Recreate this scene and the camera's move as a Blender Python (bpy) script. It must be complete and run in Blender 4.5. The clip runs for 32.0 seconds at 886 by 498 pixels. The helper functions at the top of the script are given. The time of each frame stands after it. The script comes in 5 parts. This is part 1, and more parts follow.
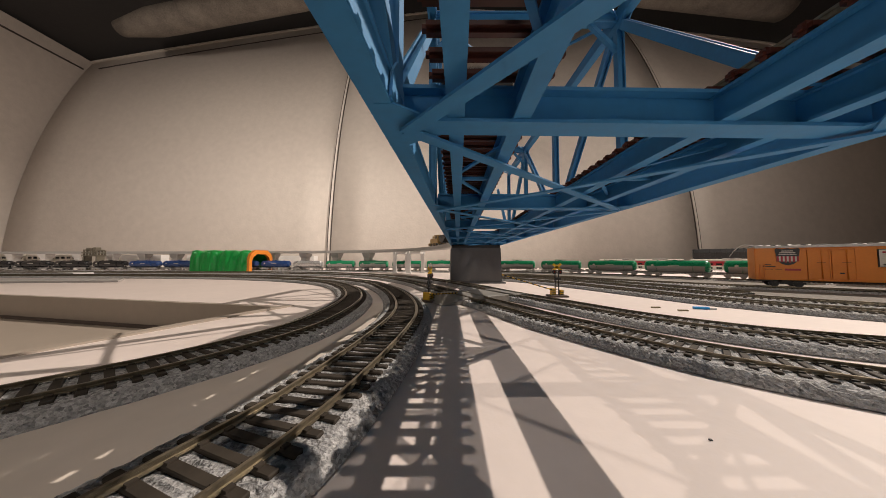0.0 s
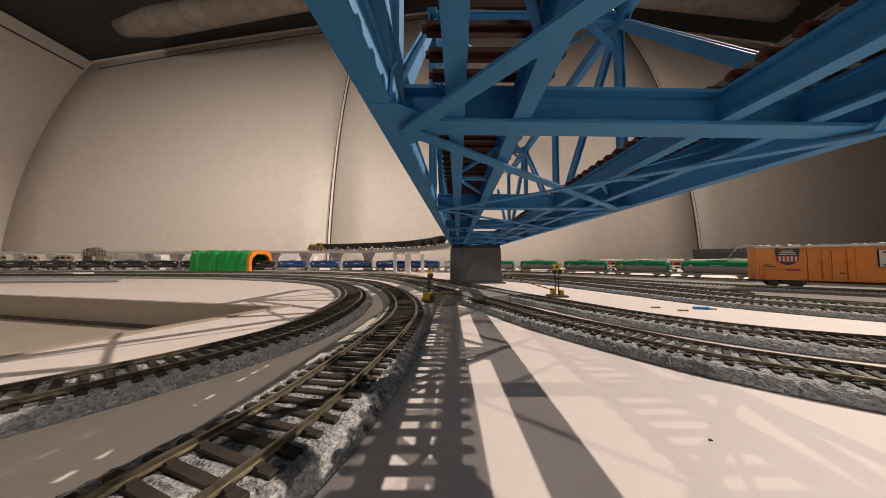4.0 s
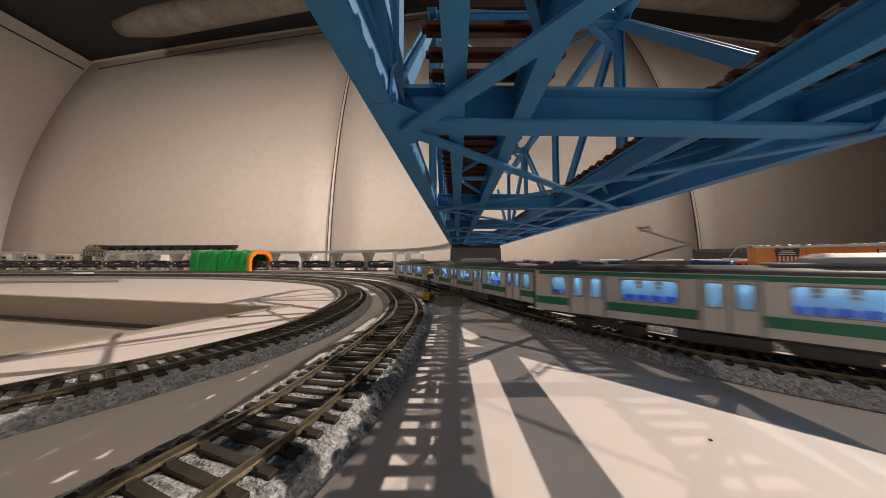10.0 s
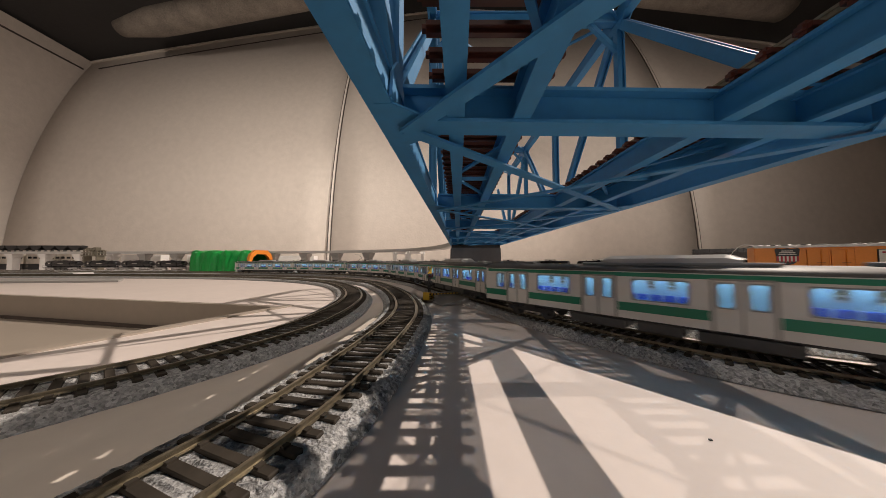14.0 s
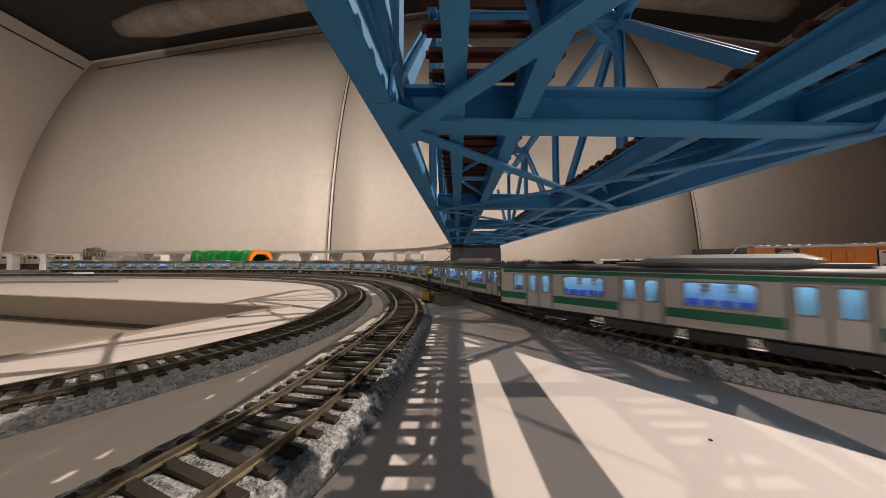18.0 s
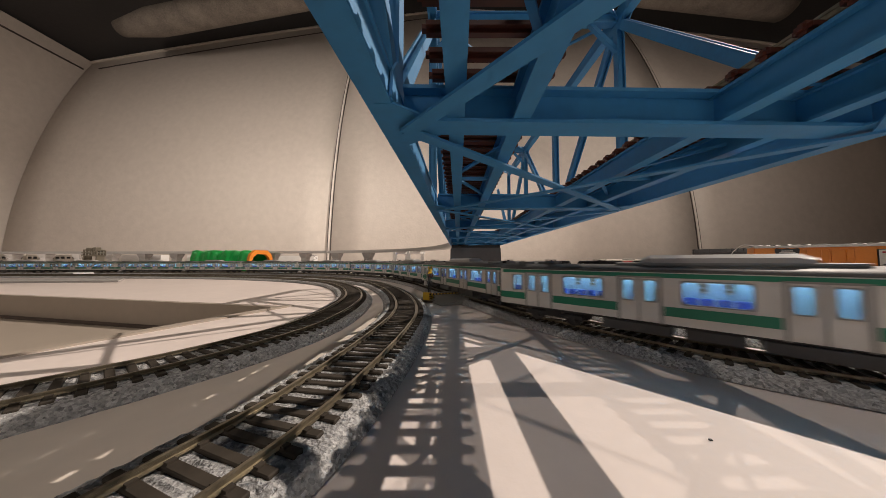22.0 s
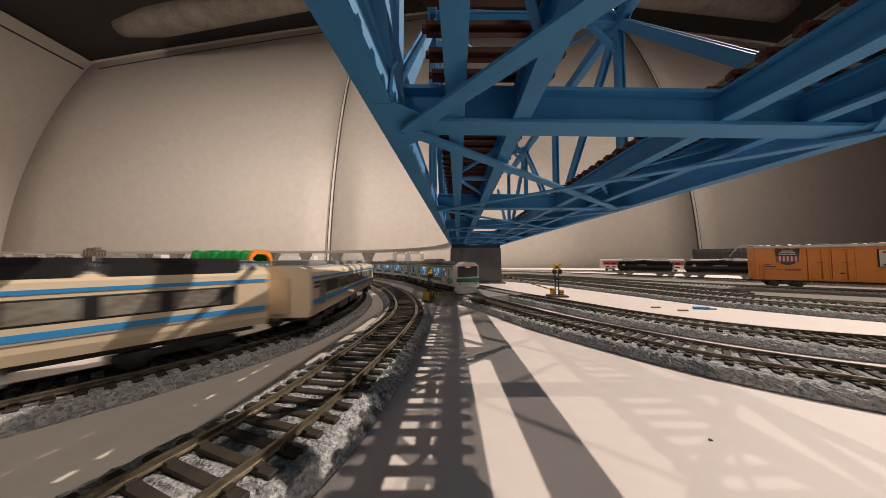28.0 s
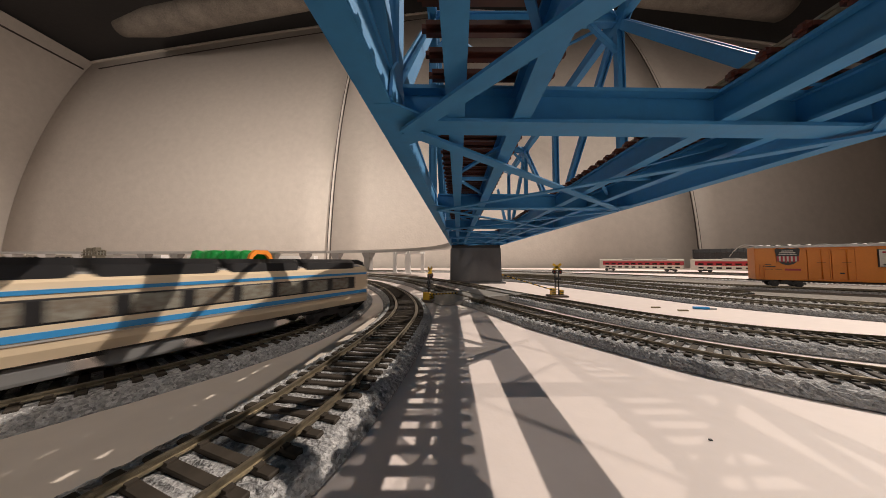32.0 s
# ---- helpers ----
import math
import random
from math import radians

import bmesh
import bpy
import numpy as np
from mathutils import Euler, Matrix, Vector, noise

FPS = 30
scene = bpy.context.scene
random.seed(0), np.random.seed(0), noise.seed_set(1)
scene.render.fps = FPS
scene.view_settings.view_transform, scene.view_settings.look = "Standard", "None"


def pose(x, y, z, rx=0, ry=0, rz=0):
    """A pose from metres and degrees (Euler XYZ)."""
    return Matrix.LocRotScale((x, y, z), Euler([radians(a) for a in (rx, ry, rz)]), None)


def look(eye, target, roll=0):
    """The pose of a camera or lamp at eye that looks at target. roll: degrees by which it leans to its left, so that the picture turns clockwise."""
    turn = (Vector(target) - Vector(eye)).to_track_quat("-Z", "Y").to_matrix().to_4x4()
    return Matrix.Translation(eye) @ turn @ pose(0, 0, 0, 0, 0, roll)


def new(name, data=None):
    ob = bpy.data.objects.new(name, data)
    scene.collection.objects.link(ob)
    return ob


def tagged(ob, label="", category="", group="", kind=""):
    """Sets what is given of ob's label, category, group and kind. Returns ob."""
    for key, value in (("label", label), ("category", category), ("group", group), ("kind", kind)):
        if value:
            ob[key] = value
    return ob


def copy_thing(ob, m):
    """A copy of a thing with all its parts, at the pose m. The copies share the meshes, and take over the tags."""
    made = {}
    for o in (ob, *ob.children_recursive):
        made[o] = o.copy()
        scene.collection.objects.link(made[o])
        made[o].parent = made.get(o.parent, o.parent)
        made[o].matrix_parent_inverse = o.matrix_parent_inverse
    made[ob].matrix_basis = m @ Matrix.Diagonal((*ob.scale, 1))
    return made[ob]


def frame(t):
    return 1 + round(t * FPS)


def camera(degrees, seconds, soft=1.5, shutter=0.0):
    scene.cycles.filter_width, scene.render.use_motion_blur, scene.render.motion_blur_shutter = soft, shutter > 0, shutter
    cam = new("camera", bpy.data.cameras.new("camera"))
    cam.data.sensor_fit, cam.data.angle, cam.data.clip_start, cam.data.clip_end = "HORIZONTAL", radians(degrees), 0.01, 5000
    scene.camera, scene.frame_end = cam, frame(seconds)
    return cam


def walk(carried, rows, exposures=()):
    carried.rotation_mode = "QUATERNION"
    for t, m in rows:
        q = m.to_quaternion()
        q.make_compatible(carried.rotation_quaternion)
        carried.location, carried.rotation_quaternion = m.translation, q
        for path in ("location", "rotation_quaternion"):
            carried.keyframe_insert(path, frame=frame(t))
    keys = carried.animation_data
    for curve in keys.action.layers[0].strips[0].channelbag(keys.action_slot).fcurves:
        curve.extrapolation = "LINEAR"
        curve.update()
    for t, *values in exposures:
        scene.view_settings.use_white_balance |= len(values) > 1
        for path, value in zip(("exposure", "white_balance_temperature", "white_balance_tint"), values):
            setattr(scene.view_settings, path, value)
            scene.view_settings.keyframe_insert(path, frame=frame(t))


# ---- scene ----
cam = camera(120.3, 32.0, soft=0.8, shutter=0.4)
EYE = (0.0, 0.0, 0.045)
walk(cam, [(0.0, look(EYE, (0, 1, 0.0916))), (32.0, look(EYE, (0, 1, 0.0916)))], exposures=[(0.0, 0.06), (32.0, 0.06)])

# ---- light ----
world = bpy.data.worlds.new("room_air")
scene.world = world
world.use_nodes = True
world.node_tree.nodes["Background"].inputs[0].default_value = (1.0, 0.85, 0.70, 1)
world.node_tree.nodes["Background"].inputs[1].default_value = 0.12


def spot(eye, target, watts, size, cone=80, blend=0.6, colour=(1, 0.862, 0.745)):
    lamp = bpy.data.lights.new("spot_lamp", "SPOT")
    lamp.energy, lamp.shadow_soft_size, lamp.spot_size, lamp.spot_blend, lamp.color = watts, size, radians(cone), blend, colour
    ob = new("spot_lamp", lamp)
    ob.matrix_world = look(eye, target)
    return ob


spot((2.32, 0.93, 2.20), (-0.20, 0.30, 0.0), 420, 0.008, 66, 0.5)
spot((0.40, -0.66, 2.10), (0.05, 0.2, 0.0), 36, 0.012, 60, 0.8)
# unseen washers below ceiling height, added to brighten the back wall
spot((-1.75, 0.35, 0.98), (-1.9, 2.0, 0.60), 32, 0.06, 134, 1.0)
spot((-0.65, 0.60, 0.92), (-0.75, 2.0, 0.58), 31, 0.06, 134, 1.0)
spot((-0.45, 1.15, 1.75), (-1.0, 2.1, 1.65), 2.0, 0.04, 110, 1.0)
spot((1.20, 0.62, 1.05), (1.40, 2.0, 0.72), 24, 0.06, 134, 1.0)
# added fill, low behind the lens, for faces turned towards it; no real lamp
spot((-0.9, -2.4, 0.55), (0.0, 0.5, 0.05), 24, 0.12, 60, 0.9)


# ---- materials ----
def mat(name, colour, rough=0.6, metal=0.0, grain=0.12, size=60.0, bump=0.0, bump_size=400.0, second=None, emit=0.0, rnd=0.0, coat=0.0):
    """A painted or moulded surface: two scales of colour variation, roughness variation and fine relief."""
    m = bpy.data.materials.new(name)
    m.use_nodes = True
    nt = m.node_tree
    n, link = nt.nodes, nt.links.new
    b = n["Principled BSDF"]
    co = n.new("ShaderNodeTexCoord")
    big = n.new("ShaderNodeTexNoise")
    big.inputs["Scale"].default_value, big.inputs["Detail"].default_value = size, 4
    fine = n.new("ShaderNodeTexNoise")
    fine.inputs["Scale"].default_value, fine.inputs["Detail"].default_value = size * 9, 3
    link(co.outputs["Object"], big.inputs["Vector"])
    link(co.outputs["Object"], fine.inputs["Vector"])
    add = n.new("ShaderNodeMath")
    add.operation = "ADD"
    link(big.outputs["Fac"], add.inputs[0])
    link(fine.outputs["Fac"], add.inputs[1])
    last = add.outputs[0]
    if rnd:
        oi = n.new("ShaderNodeObjectInfo")
        ma = n.new("ShaderNodeMath")
        ma.operation = "MULTIPLY_ADD"
        link(oi.outputs["Random"], ma.inputs[0])
        ma.inputs[1].default_value = rnd
        link(last, ma.inputs[2])
        last = ma.outputs[0]
    ramp = n.new("ShaderNodeMapRange")
    ramp.inputs["From Min"].default_value, ramp.inputs["From Max"].default_value = 0.65, 1.35 + rnd
    link(last, ramp.inputs["Value"])
    mix = n.new("ShaderNodeMix")
    mix.data_type = "RGBA"
    low = second or tuple(c * (1 - grain) for c in colour)
    high = colour if second else tuple(min(1, c * (1 + grain)) for c in colour)
    mix.inputs["A"].default_value, mix.inputs["B"].default_value = (*low, 1), (*high, 1)
    link(ramp.outputs["Result"], mix.inputs["Factor"])
    link(mix.outputs["Result"], b.inputs["Base Color"])
    rr = n.new("ShaderNodeMapRange")
    rr.inputs["To Min"].default_value, rr.inputs["To Max"].default_value = max(0.02, rough - 0.08), min(1, rough + 0.08)
    link(fine.outputs["Fac"], rr.inputs["Value"])
    link(rr.outputs["Result"], b.inputs["Roughness"])
    b.inputs["Metallic"].default_value = metal
    b.inputs["Coat Weight"].default_value = coat
    if bump:
        relief = n.new("ShaderNodeTexNoise")
        relief.inputs["Scale"].default_value, relief.inputs["Detail"].default_value = bump_size, 3
        link(co.outputs["Object"], relief.inputs["Vector"])
        bp = n.new("ShaderNodeBump")
        bp.inputs["Strength"].default_value, bp.inputs["Distance"].default_value = bump, 0.001
        link(relief.outputs["Fac"], bp.inputs["Height"])
        link(bp.outputs["Normal"], b.inputs["Normal"])
    if emit:
        b.inputs["Emission Color"].default_value, b.inputs["Emission Strength"].default_value = (*colour, 1), emit
    return m


def glass(name, tint=(0.8, 0.9, 0.95), rough=0.05, alpha=0.25):
    m = bpy.data.materials.new(name)
    m.use_nodes = True
    b = m.node_tree.nodes["Principled BSDF"]
    b.inputs["Base Color"].default_value = (*tint, 1)
    b.inputs["Roughness"].default_value, b.inputs["Alpha"].default_value = rough, alpha
    return m


def ballast_material():
    """Moulded grey chippings: cells about a millimetre across, each of its own grey."""
    m = bpy.data.materials.new("grey_ballast")
    m.use_nodes = True
    n, link = m.node_tree.nodes, m.node_tree.links.new
    b = n["Principled BSDF"]
    co = n.new("ShaderNodeTexCoord")
    cells = n.new("ShaderNodeTexVoronoi")
    cells.inputs["Scale"].default_value = 1100
    cloud = n.new("ShaderNodeTexNoise")
    cloud.inputs["Scale"].default_value, cloud.inputs["Detail"].default_value = 1300, 3
    for q in (cells, cloud):
        link(co.outputs["Object"], q.inputs["Vector"])
    add = n.new("ShaderNodeMath")
    add.operation = "ADD"
    link(cells.outputs["Color"], add.inputs[0])
    link(cloud.outputs["Fac"], add.inputs[1])
    ramp = n.new("ShaderNodeValToRGB")
    ramp.color_ramp.elements[0].position, ramp.color_ramp.elements[0].color = 0.20, (0.17, 0.17, 0.172, 1)
    ramp.color_ramp.elements[1].position, ramp.color_ramp.elements[1].color = 0.82, (0.74, 0.735, 0.73, 1)
    half = n.new("ShaderNodeMath")
    half.operation = "MULTIPLY"
    half.inputs[1].default_value = 0.5
    link(add.outputs[0], half.inputs[0])
    link(half.outputs[0], ramp.inputs[0])
    link(ramp.outputs[0], b.inputs["Base Color"])
    b.inputs["Roughness"].default_value = 0.75
    bp = n.new("ShaderNodeBump")
    bp.inputs["Strength"].default_value, bp.inputs["Distance"].default_value = 1.0, 0.0020
    link(half.outputs[0], bp.inputs["Height"])
    link(bp.outputs["Normal"], b.inputs["Normal"])
    return m


M = {}
M["table"] = mat("white_laminate", (0.80, 0.71, 0.665), 0.62, grain=0.045, size=14, bump=0.05, bump_size=700)
M["board"] = mat("beige_board", (0.42, 0.36, 0.30), 0.55, grain=0.06, size=12)
# table tone with shade mixed in, for the strip between the curved tracks
M["card"] = mat("pale_tan", (0.76, 0.675, 0.59), 0.6, grain=0.06, size=14)
M["board_dark"] = mat("dark_board_edge", (0.09, 0.065, 0.055), 0.6, size=30)
M["wall"] = mat("wall_cloth", (0.60, 0.548, 0.50), 0.55, grain=0.07, size=26, bump=1.0, bump_size=75)
M["bead"] = mat("pale_joint_bead", (0.74, 0.69, 0.64), 0.4, grain=0.04)
# dark tone of the panel joints, and of the shade in the top grooves
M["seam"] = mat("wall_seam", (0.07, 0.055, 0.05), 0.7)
M["ceiling"] = mat("dark_ceiling", (0.035, 0.033, 0.033), 0.8)
M["concrete"] = mat("rough_concrete", (0.16, 0.14, 0.12), 0.9, grain=0.35, size=14, bump=0.9, bump_size=60)
M["ballast"] = ballast_material()
M["sleeper"] = mat("dark_brown_sleeper", (0.046, 0.036, 0.026), 0.8, grain=0.3, size=200, rnd=0.3)
M["rail"] = mat("tarnished_rail", (0.25, 0.215, 0.155), 0.36, metal=0.7, grain=0.25, size=120)
M["blue"] = mat("blue_plastic", (0.040, 0.225, 0.47), 0.6, grain=0.10, size=40, bump=0.08, bump_size=300)
M["brown"] = mat("red_brown_plastic", (0.085, 0.022, 0.013), 0.34, grain=0.15, size=90)
M["pier"] = mat("grey_pier", (0.115, 0.115, 0.12), 0.5, grain=0.08, size=30)
M["white"] = mat("white_plastic", (0.74, 0.73, 0.72), 0.4, grain=0.04, size=40)
M["lightgrey"] = mat("light_grey_plastic", (0.42, 0.41, 0.40), 0.5, grain=0.06, size=40)
M["grey"] = mat("grey_plastic", (0.22, 0.22, 0.22), 0.55, grain=0.08, size=50)
M["darkgrey"] = mat("dark_grey_plastic", (0.07, 0.07, 0.072), 0.5, grain=0.15, size=60)
M["black"] = mat("black_plastic", (0.018, 0.018, 0.02), 0.42, grain=0.2, size=60)
M["silver"] = mat("silver_paint", (0.68, 0.655, 0.615), 0.36, metal=0.12, grain=0.04, size=30)
M["stripe_green"] = mat("green_stripe", (0.012, 0.20, 0.115), 0.4, grain=0.05)
M["tank_green"] = mat("green_tank", (0.010, 0.27, 0.12), 0.28, grain=0.05, coat=0.3)
M["tank_blue"] = mat("blue_tank", (0.012, 0.05, 0.19), 0.28, grain=0.05, coat=0.3)
M["tank_black"] = mat("black_tank", (0.014, 0.014, 0.016), 0.25, grain=0.1, coat=0.3)
M["tank_silver"] = mat("silver_tank", (0.60, 0.60, 0.60), 0.28, metal=0.6, grain=0.05)
M["tunnel"] = mat("green_tunnel", (0.008, 0.30, 0.055), 0.3, second=(0.004, 0.20, 0.035), size=30, bump=0.35, bump_size=60)
M["yard"] = mat("brown_grey_grit", (0.30, 0.28, 0.25), 0.9, second=(0.12, 0.11, 0.10), size=300, bump=0.8, bump_size=900)
M["orange"] = mat("orange_paint", (0.80, 0.25, 0.022), 0.4, grain=0.05)
M["orange_dark"] = mat("worn_orange_paint", (0.50, 0.15, 0.020), 0.5, grain=0.1)
M["yellow"] = mat("yellow_paint", (0.75, 0.46, 0.03), 0.42, grain=0.06)
M["cream"] = mat("cream_paint", (0.78, 0.63, 0.44), 0.36, grain=0.03)
M["stripe_blue"] = mat("blue_stripe", (0.045, 0.30, 0.66), 0.36, grain=0.04)
M["roofgrey"] = mat("roof_grey", (0.095, 0.092, 0.09), 0.55, grain=0.08)
M["red"] = mat("red_paint", (0.42, 0.02, 0.035), 0.35, grain=0.05)
M["snow"] = mat("crumbly_white_roof", (0.72, 0.71, 0.70), 0.8, grain=0.2, size=120, bump=1.0, bump_size=400)
M["tan"] = mat("tan_paint", (0.30, 0.24, 0.14), 0.5)
M["glow_blue"] = mat("lit_interior", (0.42, 0.76, 1.0), 0.5, emit=5.0)
M["cab_window"] = mat("pale_cab_window", (0.30, 0.42, 0.44), 0.15, grain=0.2)
M["seat_blue"] = mat("blue_seats", (0.006, 0.09, 0.70), 0.5)
M["darkglass"] = mat("dark_window", (0.016, 0.018, 0.02), 0.12, grain=0.1)
M["window_green"] = mat("tinted_window", (0.34, 0.36, 0.31), 0.15, second=(0.13, 0.075, 0.045), size=70)


# ---- mesh helpers ----
def part(name, bm, material, parent=None, label=""):
    """Links a bmesh, or shares a mesh, as one object under a thing or part."""
    if isinstance(bm, bmesh.types.BMesh):
        data = bpy.data.meshes.new(name)
        bmesh.ops.recalc_face_normals(bm, faces=bm.faces)
        bm.to_mesh(data)
        bm.free()
        data.materials.append(M[material] if isinstance(material, str) else material)
    else:
        data = bm
    ob = new(name, data)
    if parent:
        ob.parent = parent
    if label:
        ob["label"] = label
    return ob


def box(bm, x0, x1, y0, y1, z0, z1, bevel=0.0):
    vs = [bm.verts.new((x, y, z)) for x in (x0, x1) for y in (y0, y1) for z in (z0, z1)]
    fs = [bm.faces.new([vs[i] for i in q]) for q in ((0, 1, 3, 2), (4, 6, 7, 5), (0, 4, 5, 1), (2, 3, 7, 6), (0, 2, 6, 4), (1, 5, 7, 3))]
    if bevel:
        edges = list({e for f in fs for e in f.edges})
        bmesh.ops.bevel(bm, geom=edges, offset=bevel, segments=2, affect="EDGES", profile=0.6)
    return bm


def boxes(*dims, bevel=0.0):
    bm = bmesh.new()
    for d in dims:
        box(bm, *d, bevel=bevel)
    return bm


def beam(bm, a, b, w, h, up=(0, 0, 1)):
    """A square bar from a to b, w wide and h high."""
    a, b, up = Vector(a), Vector(b), Vector(up)
    d = (b - a).normalized()
    side = d.cross(up)
    side = side.normalized() if side.length > 1e-5 else Vector((1, 0, 0))
    top = side.cross(d)
    vs = [bm.verts.new(p + side * (i * w / 2) + top * (j * h / 2)) for p in (a, b) for i, j in ((-1, -1), (1, -1), (1, 1), (-1, 1))]
    for q in ((3, 2, 1, 0), (4, 5, 6, 7), (0, 1, 5, 4), (1, 2, 6, 5), (2, 3, 7, 6), (3, 0, 4, 7)):
        bm.faces.new([vs[i] for i in q])
    return bm


def rod(bm, a, b, r, n=10, r2=None, cap=True):
    a, b = Vector(a), Vector(b)
    q = (b - a).to_track_quat("Z", "Y")
    rings = []
    for p, rad in ((a, r), (b, r if r2 is None else r2)):
        rings.append([bm.verts.new(p + q @ Vector((rad * math.cos(2 * math.pi * i / n), rad * math.sin(2 * math.pi * i / n), 0))) for i in range(n)])
    for i in range(n):
        f = bm.faces.new((rings[0][i], rings[0][(i + 1) % n], rings[1][(i + 1) % n], rings[1][i]))
        f.smooth = True
    if cap:
        bm.faces.new(rings[0][::-1])
        bm.faces.new(rings[1])
    return bm


def loft(bm, sections, closed=True, caps=True, smooth=False):
    """Joins rings of points of equal count."""
    rings = [[bm.verts.new(p) for p in s] for s in sections]
    n = len(rings[0])
    for r0, r1 in zip(rings[:-1], rings[1:]):
        for i in range(n if closed else n - 1):
            f = bm.faces.new((r0[i], r0[(i + 1) % n], r1[(i + 1) % n], r1[i]))
            f.smooth = smooth
    if caps and closed:
        bm.faces.new(rings[0][::-1])
        bm.faces.new(rings[-1])
    return bm


def thing(name, label, category, m=None, group="", kind=""):
    ob = new(name)
    ob.empty_display_size = 0.01
    if m is not None:
        ob.matrix_world = m
    return tagged(ob, label, category, group, kind)


# ---- plan of the lines ----
class Line:
    """A smooth centre line in plan through a few points, walked by its length."""

    def __init__(self, pts, z):
        p = [Vector(q) for q in pts]
        out = []
        for i in range(len(p) - 1):
            p0, p1, p2, p3 = p[max(i - 1, 0)], p[i], p[i + 1], p[min(i + 2, len(p) - 1)]
            t1, t2 = (p2 - p0), (p3 - p1)
            d = (p2 - p1).length
            t1, t2 = t1.normalized() * d, t2.normalized() * d
            for k in range(24):
                u = k / 24
                out.append((2 * u**3 - 3 * u**2 + 1) * p1 + (u**3 - 2 * u**2 + u) * t1 + (3 * u**2 - 2 * u**3) * p2 + (u**3 - u**2) * t2)
        out.append(p[-1])
        self.xy = np.array([tuple(q) for q in out])
        self.s = np.concatenate([[0], np.cumsum(np.linalg.norm(np.diff(self.xy, axis=0), axis=1))])
        self.z, self.length = z, self.s[-1]
        self.rise = np.array([(0.0, 0.0)])

    def at(self, s):
        return Vector((np.interp(s, self.s, self.xy[:, 0]), np.interp(s, self.s, self.xy[:, 1]), self.z + np.interp(s, self.rise[:, 0], self.rise[:, 1])))

    def way(self, s):
        d = self.at(min(s + 0.004, self.length)) - self.at(max(s - 0.004, 0))
        return d.normalized()

    def side(self, s, off, dz=0.0):
        d = self.way(s)
        return self.at(s) + Vector((d.y, -d.x, 0)) * off + Vector((0, 0, dz))

    def near(self, x, y):
        return float(self.s[np.argmin((self.xy[:, 0] - x) ** 2 + (self.xy[:, 1] - y) ** 2)])

    def beside(self, off, lo=0.0, hi=None):
        n = 40
        hi = hi or self.length
        return [tuple(self.side(lo + (hi - lo) * i / n, off))[:2] for i in range(n + 1)]

    def car(self, s, wheelbase):
        a, b = self.at(s - wheelbase / 2), self.at(s + wheelbase / 2)
        d = b - a
        mid = (a + b) / 2 * 0.35 + self.at(s) * 0.65
        return Matrix.Translation(mid) @ Matrix.Rotation(math.atan2(d.y, d.x), 4, "Z") @ Matrix.Rotation(-math.atan2(d.z, math.hypot(d.x, d.y)), 4, "Y")


RAIL = 0.007
line_a = Line([(-1.55, -2.9), (-0.95, -1.6), (-0.42, -0.42), (-0.20, -0.01), (-0.127, 0.076), (-0.103, 0.110), (-0.087, 0.152), (-0.085, 0.190), (-0.088, 0.226), (-0.097, 0.275), (-0.116, 0.330), (-0.150, 0.395), (-0.207, 0.470), (-0.290, 0.535), (-0.400, 0.590), (-0.55, 0.637), (-0.72, 0.665), (-1.1, 0.68), (-1.6, 0.60), (-2.0, 0.2), (-2.1, -0.6), (-2.1, -2.9)], RAIL)
line_b = Line([(-0.28, -0.75), (-0.13, -0.20), (-0.082, -0.045), (-0.060, 0.015), (-0.0475, 0.047), (-0.0405, 0.068), (-0.0365, 0.090), (-0.0325, 0.120), (-0.0295, 0.155), (-0.0288, 0.190), (-0.0330, 0.230), (-0.0420, 0.270), (-0.0570, 0.318), (-0.0800, 0.375)] + line_a.beside(0.058, line_a.near(-0.130, 0.360), line_a.near(-1.9, 0.35))[2::3], RAIL)
line_c = Line([(2.3, -4.6), (2.2, -2.5), (1.75, -1.2), (0.95, -0.42), (0.45, -0.09), (0.245, 0.025), (0.165, 0.078), (0.135, 0.098), (0.118, 0.113), (0.099, 0.139), (0.076, 0.178), (0.058, 0.222), (0.038, 0.268), (0.012, 0.325), (-0.014, 0.385), (-0.045, 0.462), (-0.11, 0.575), (-0.20, 0.675), (-0.318, 0.750), (-0.45, 0.800), (-0.60, 0.830), (-0.80, 0.845), (-1.15, 0.84), (-1.6, 0.80), (-2.1, 0.60), (-2.4, 0.1), (-2.45, -1.0), (-2.4, -4.6)], RAIL)
line_d = Line([(2.2, -1.2), (1.3, -0.32), (0.62, 0.0), (0.33, 0.085), (0.225, 0.121), (0.186, 0.140), (0.158, 0.166), (0.137, 0.196), (0.117, 0.240), (0.098, 0.280), (0.078, 0.328), (0.055, 0.395), (0.018, 0.480), (-0.040, 0.575), (-0.11, 0.665), (-0.21, 0.760), (-0.33, 0.830), (-0.50, 0.89), (-0.8, 0.925), (-1.3, 0.93), (-2.0, 0.88)], RAIL)
line_e = Line([(1.0, -0.3), (0.52, 0.05), (0.40, 0.145), (0.345, 0.195), (0.312, 0.228), (0.281, 0.271), (0.262, 0.330), (0.246, 0.380), (0.222, 0.450), (0.175, 0.540), (0.11, 0.62), (0.05, 0.69)], RAIL)
line_f = Line(line_e.beside(0.058), RAIL)
line_i = Line(line_e.beside(0.110, line_e.near(0.285, 0.262)), RAIL)
line_g = Line([(1.05, -0.05), (0.86, 0.11), (0.65, 0.272), (0.484, 0.400), (0.42, 0.462), (0.36, 0.545), (0.29, 0.655), (0.20, 0.765)], RAIL)
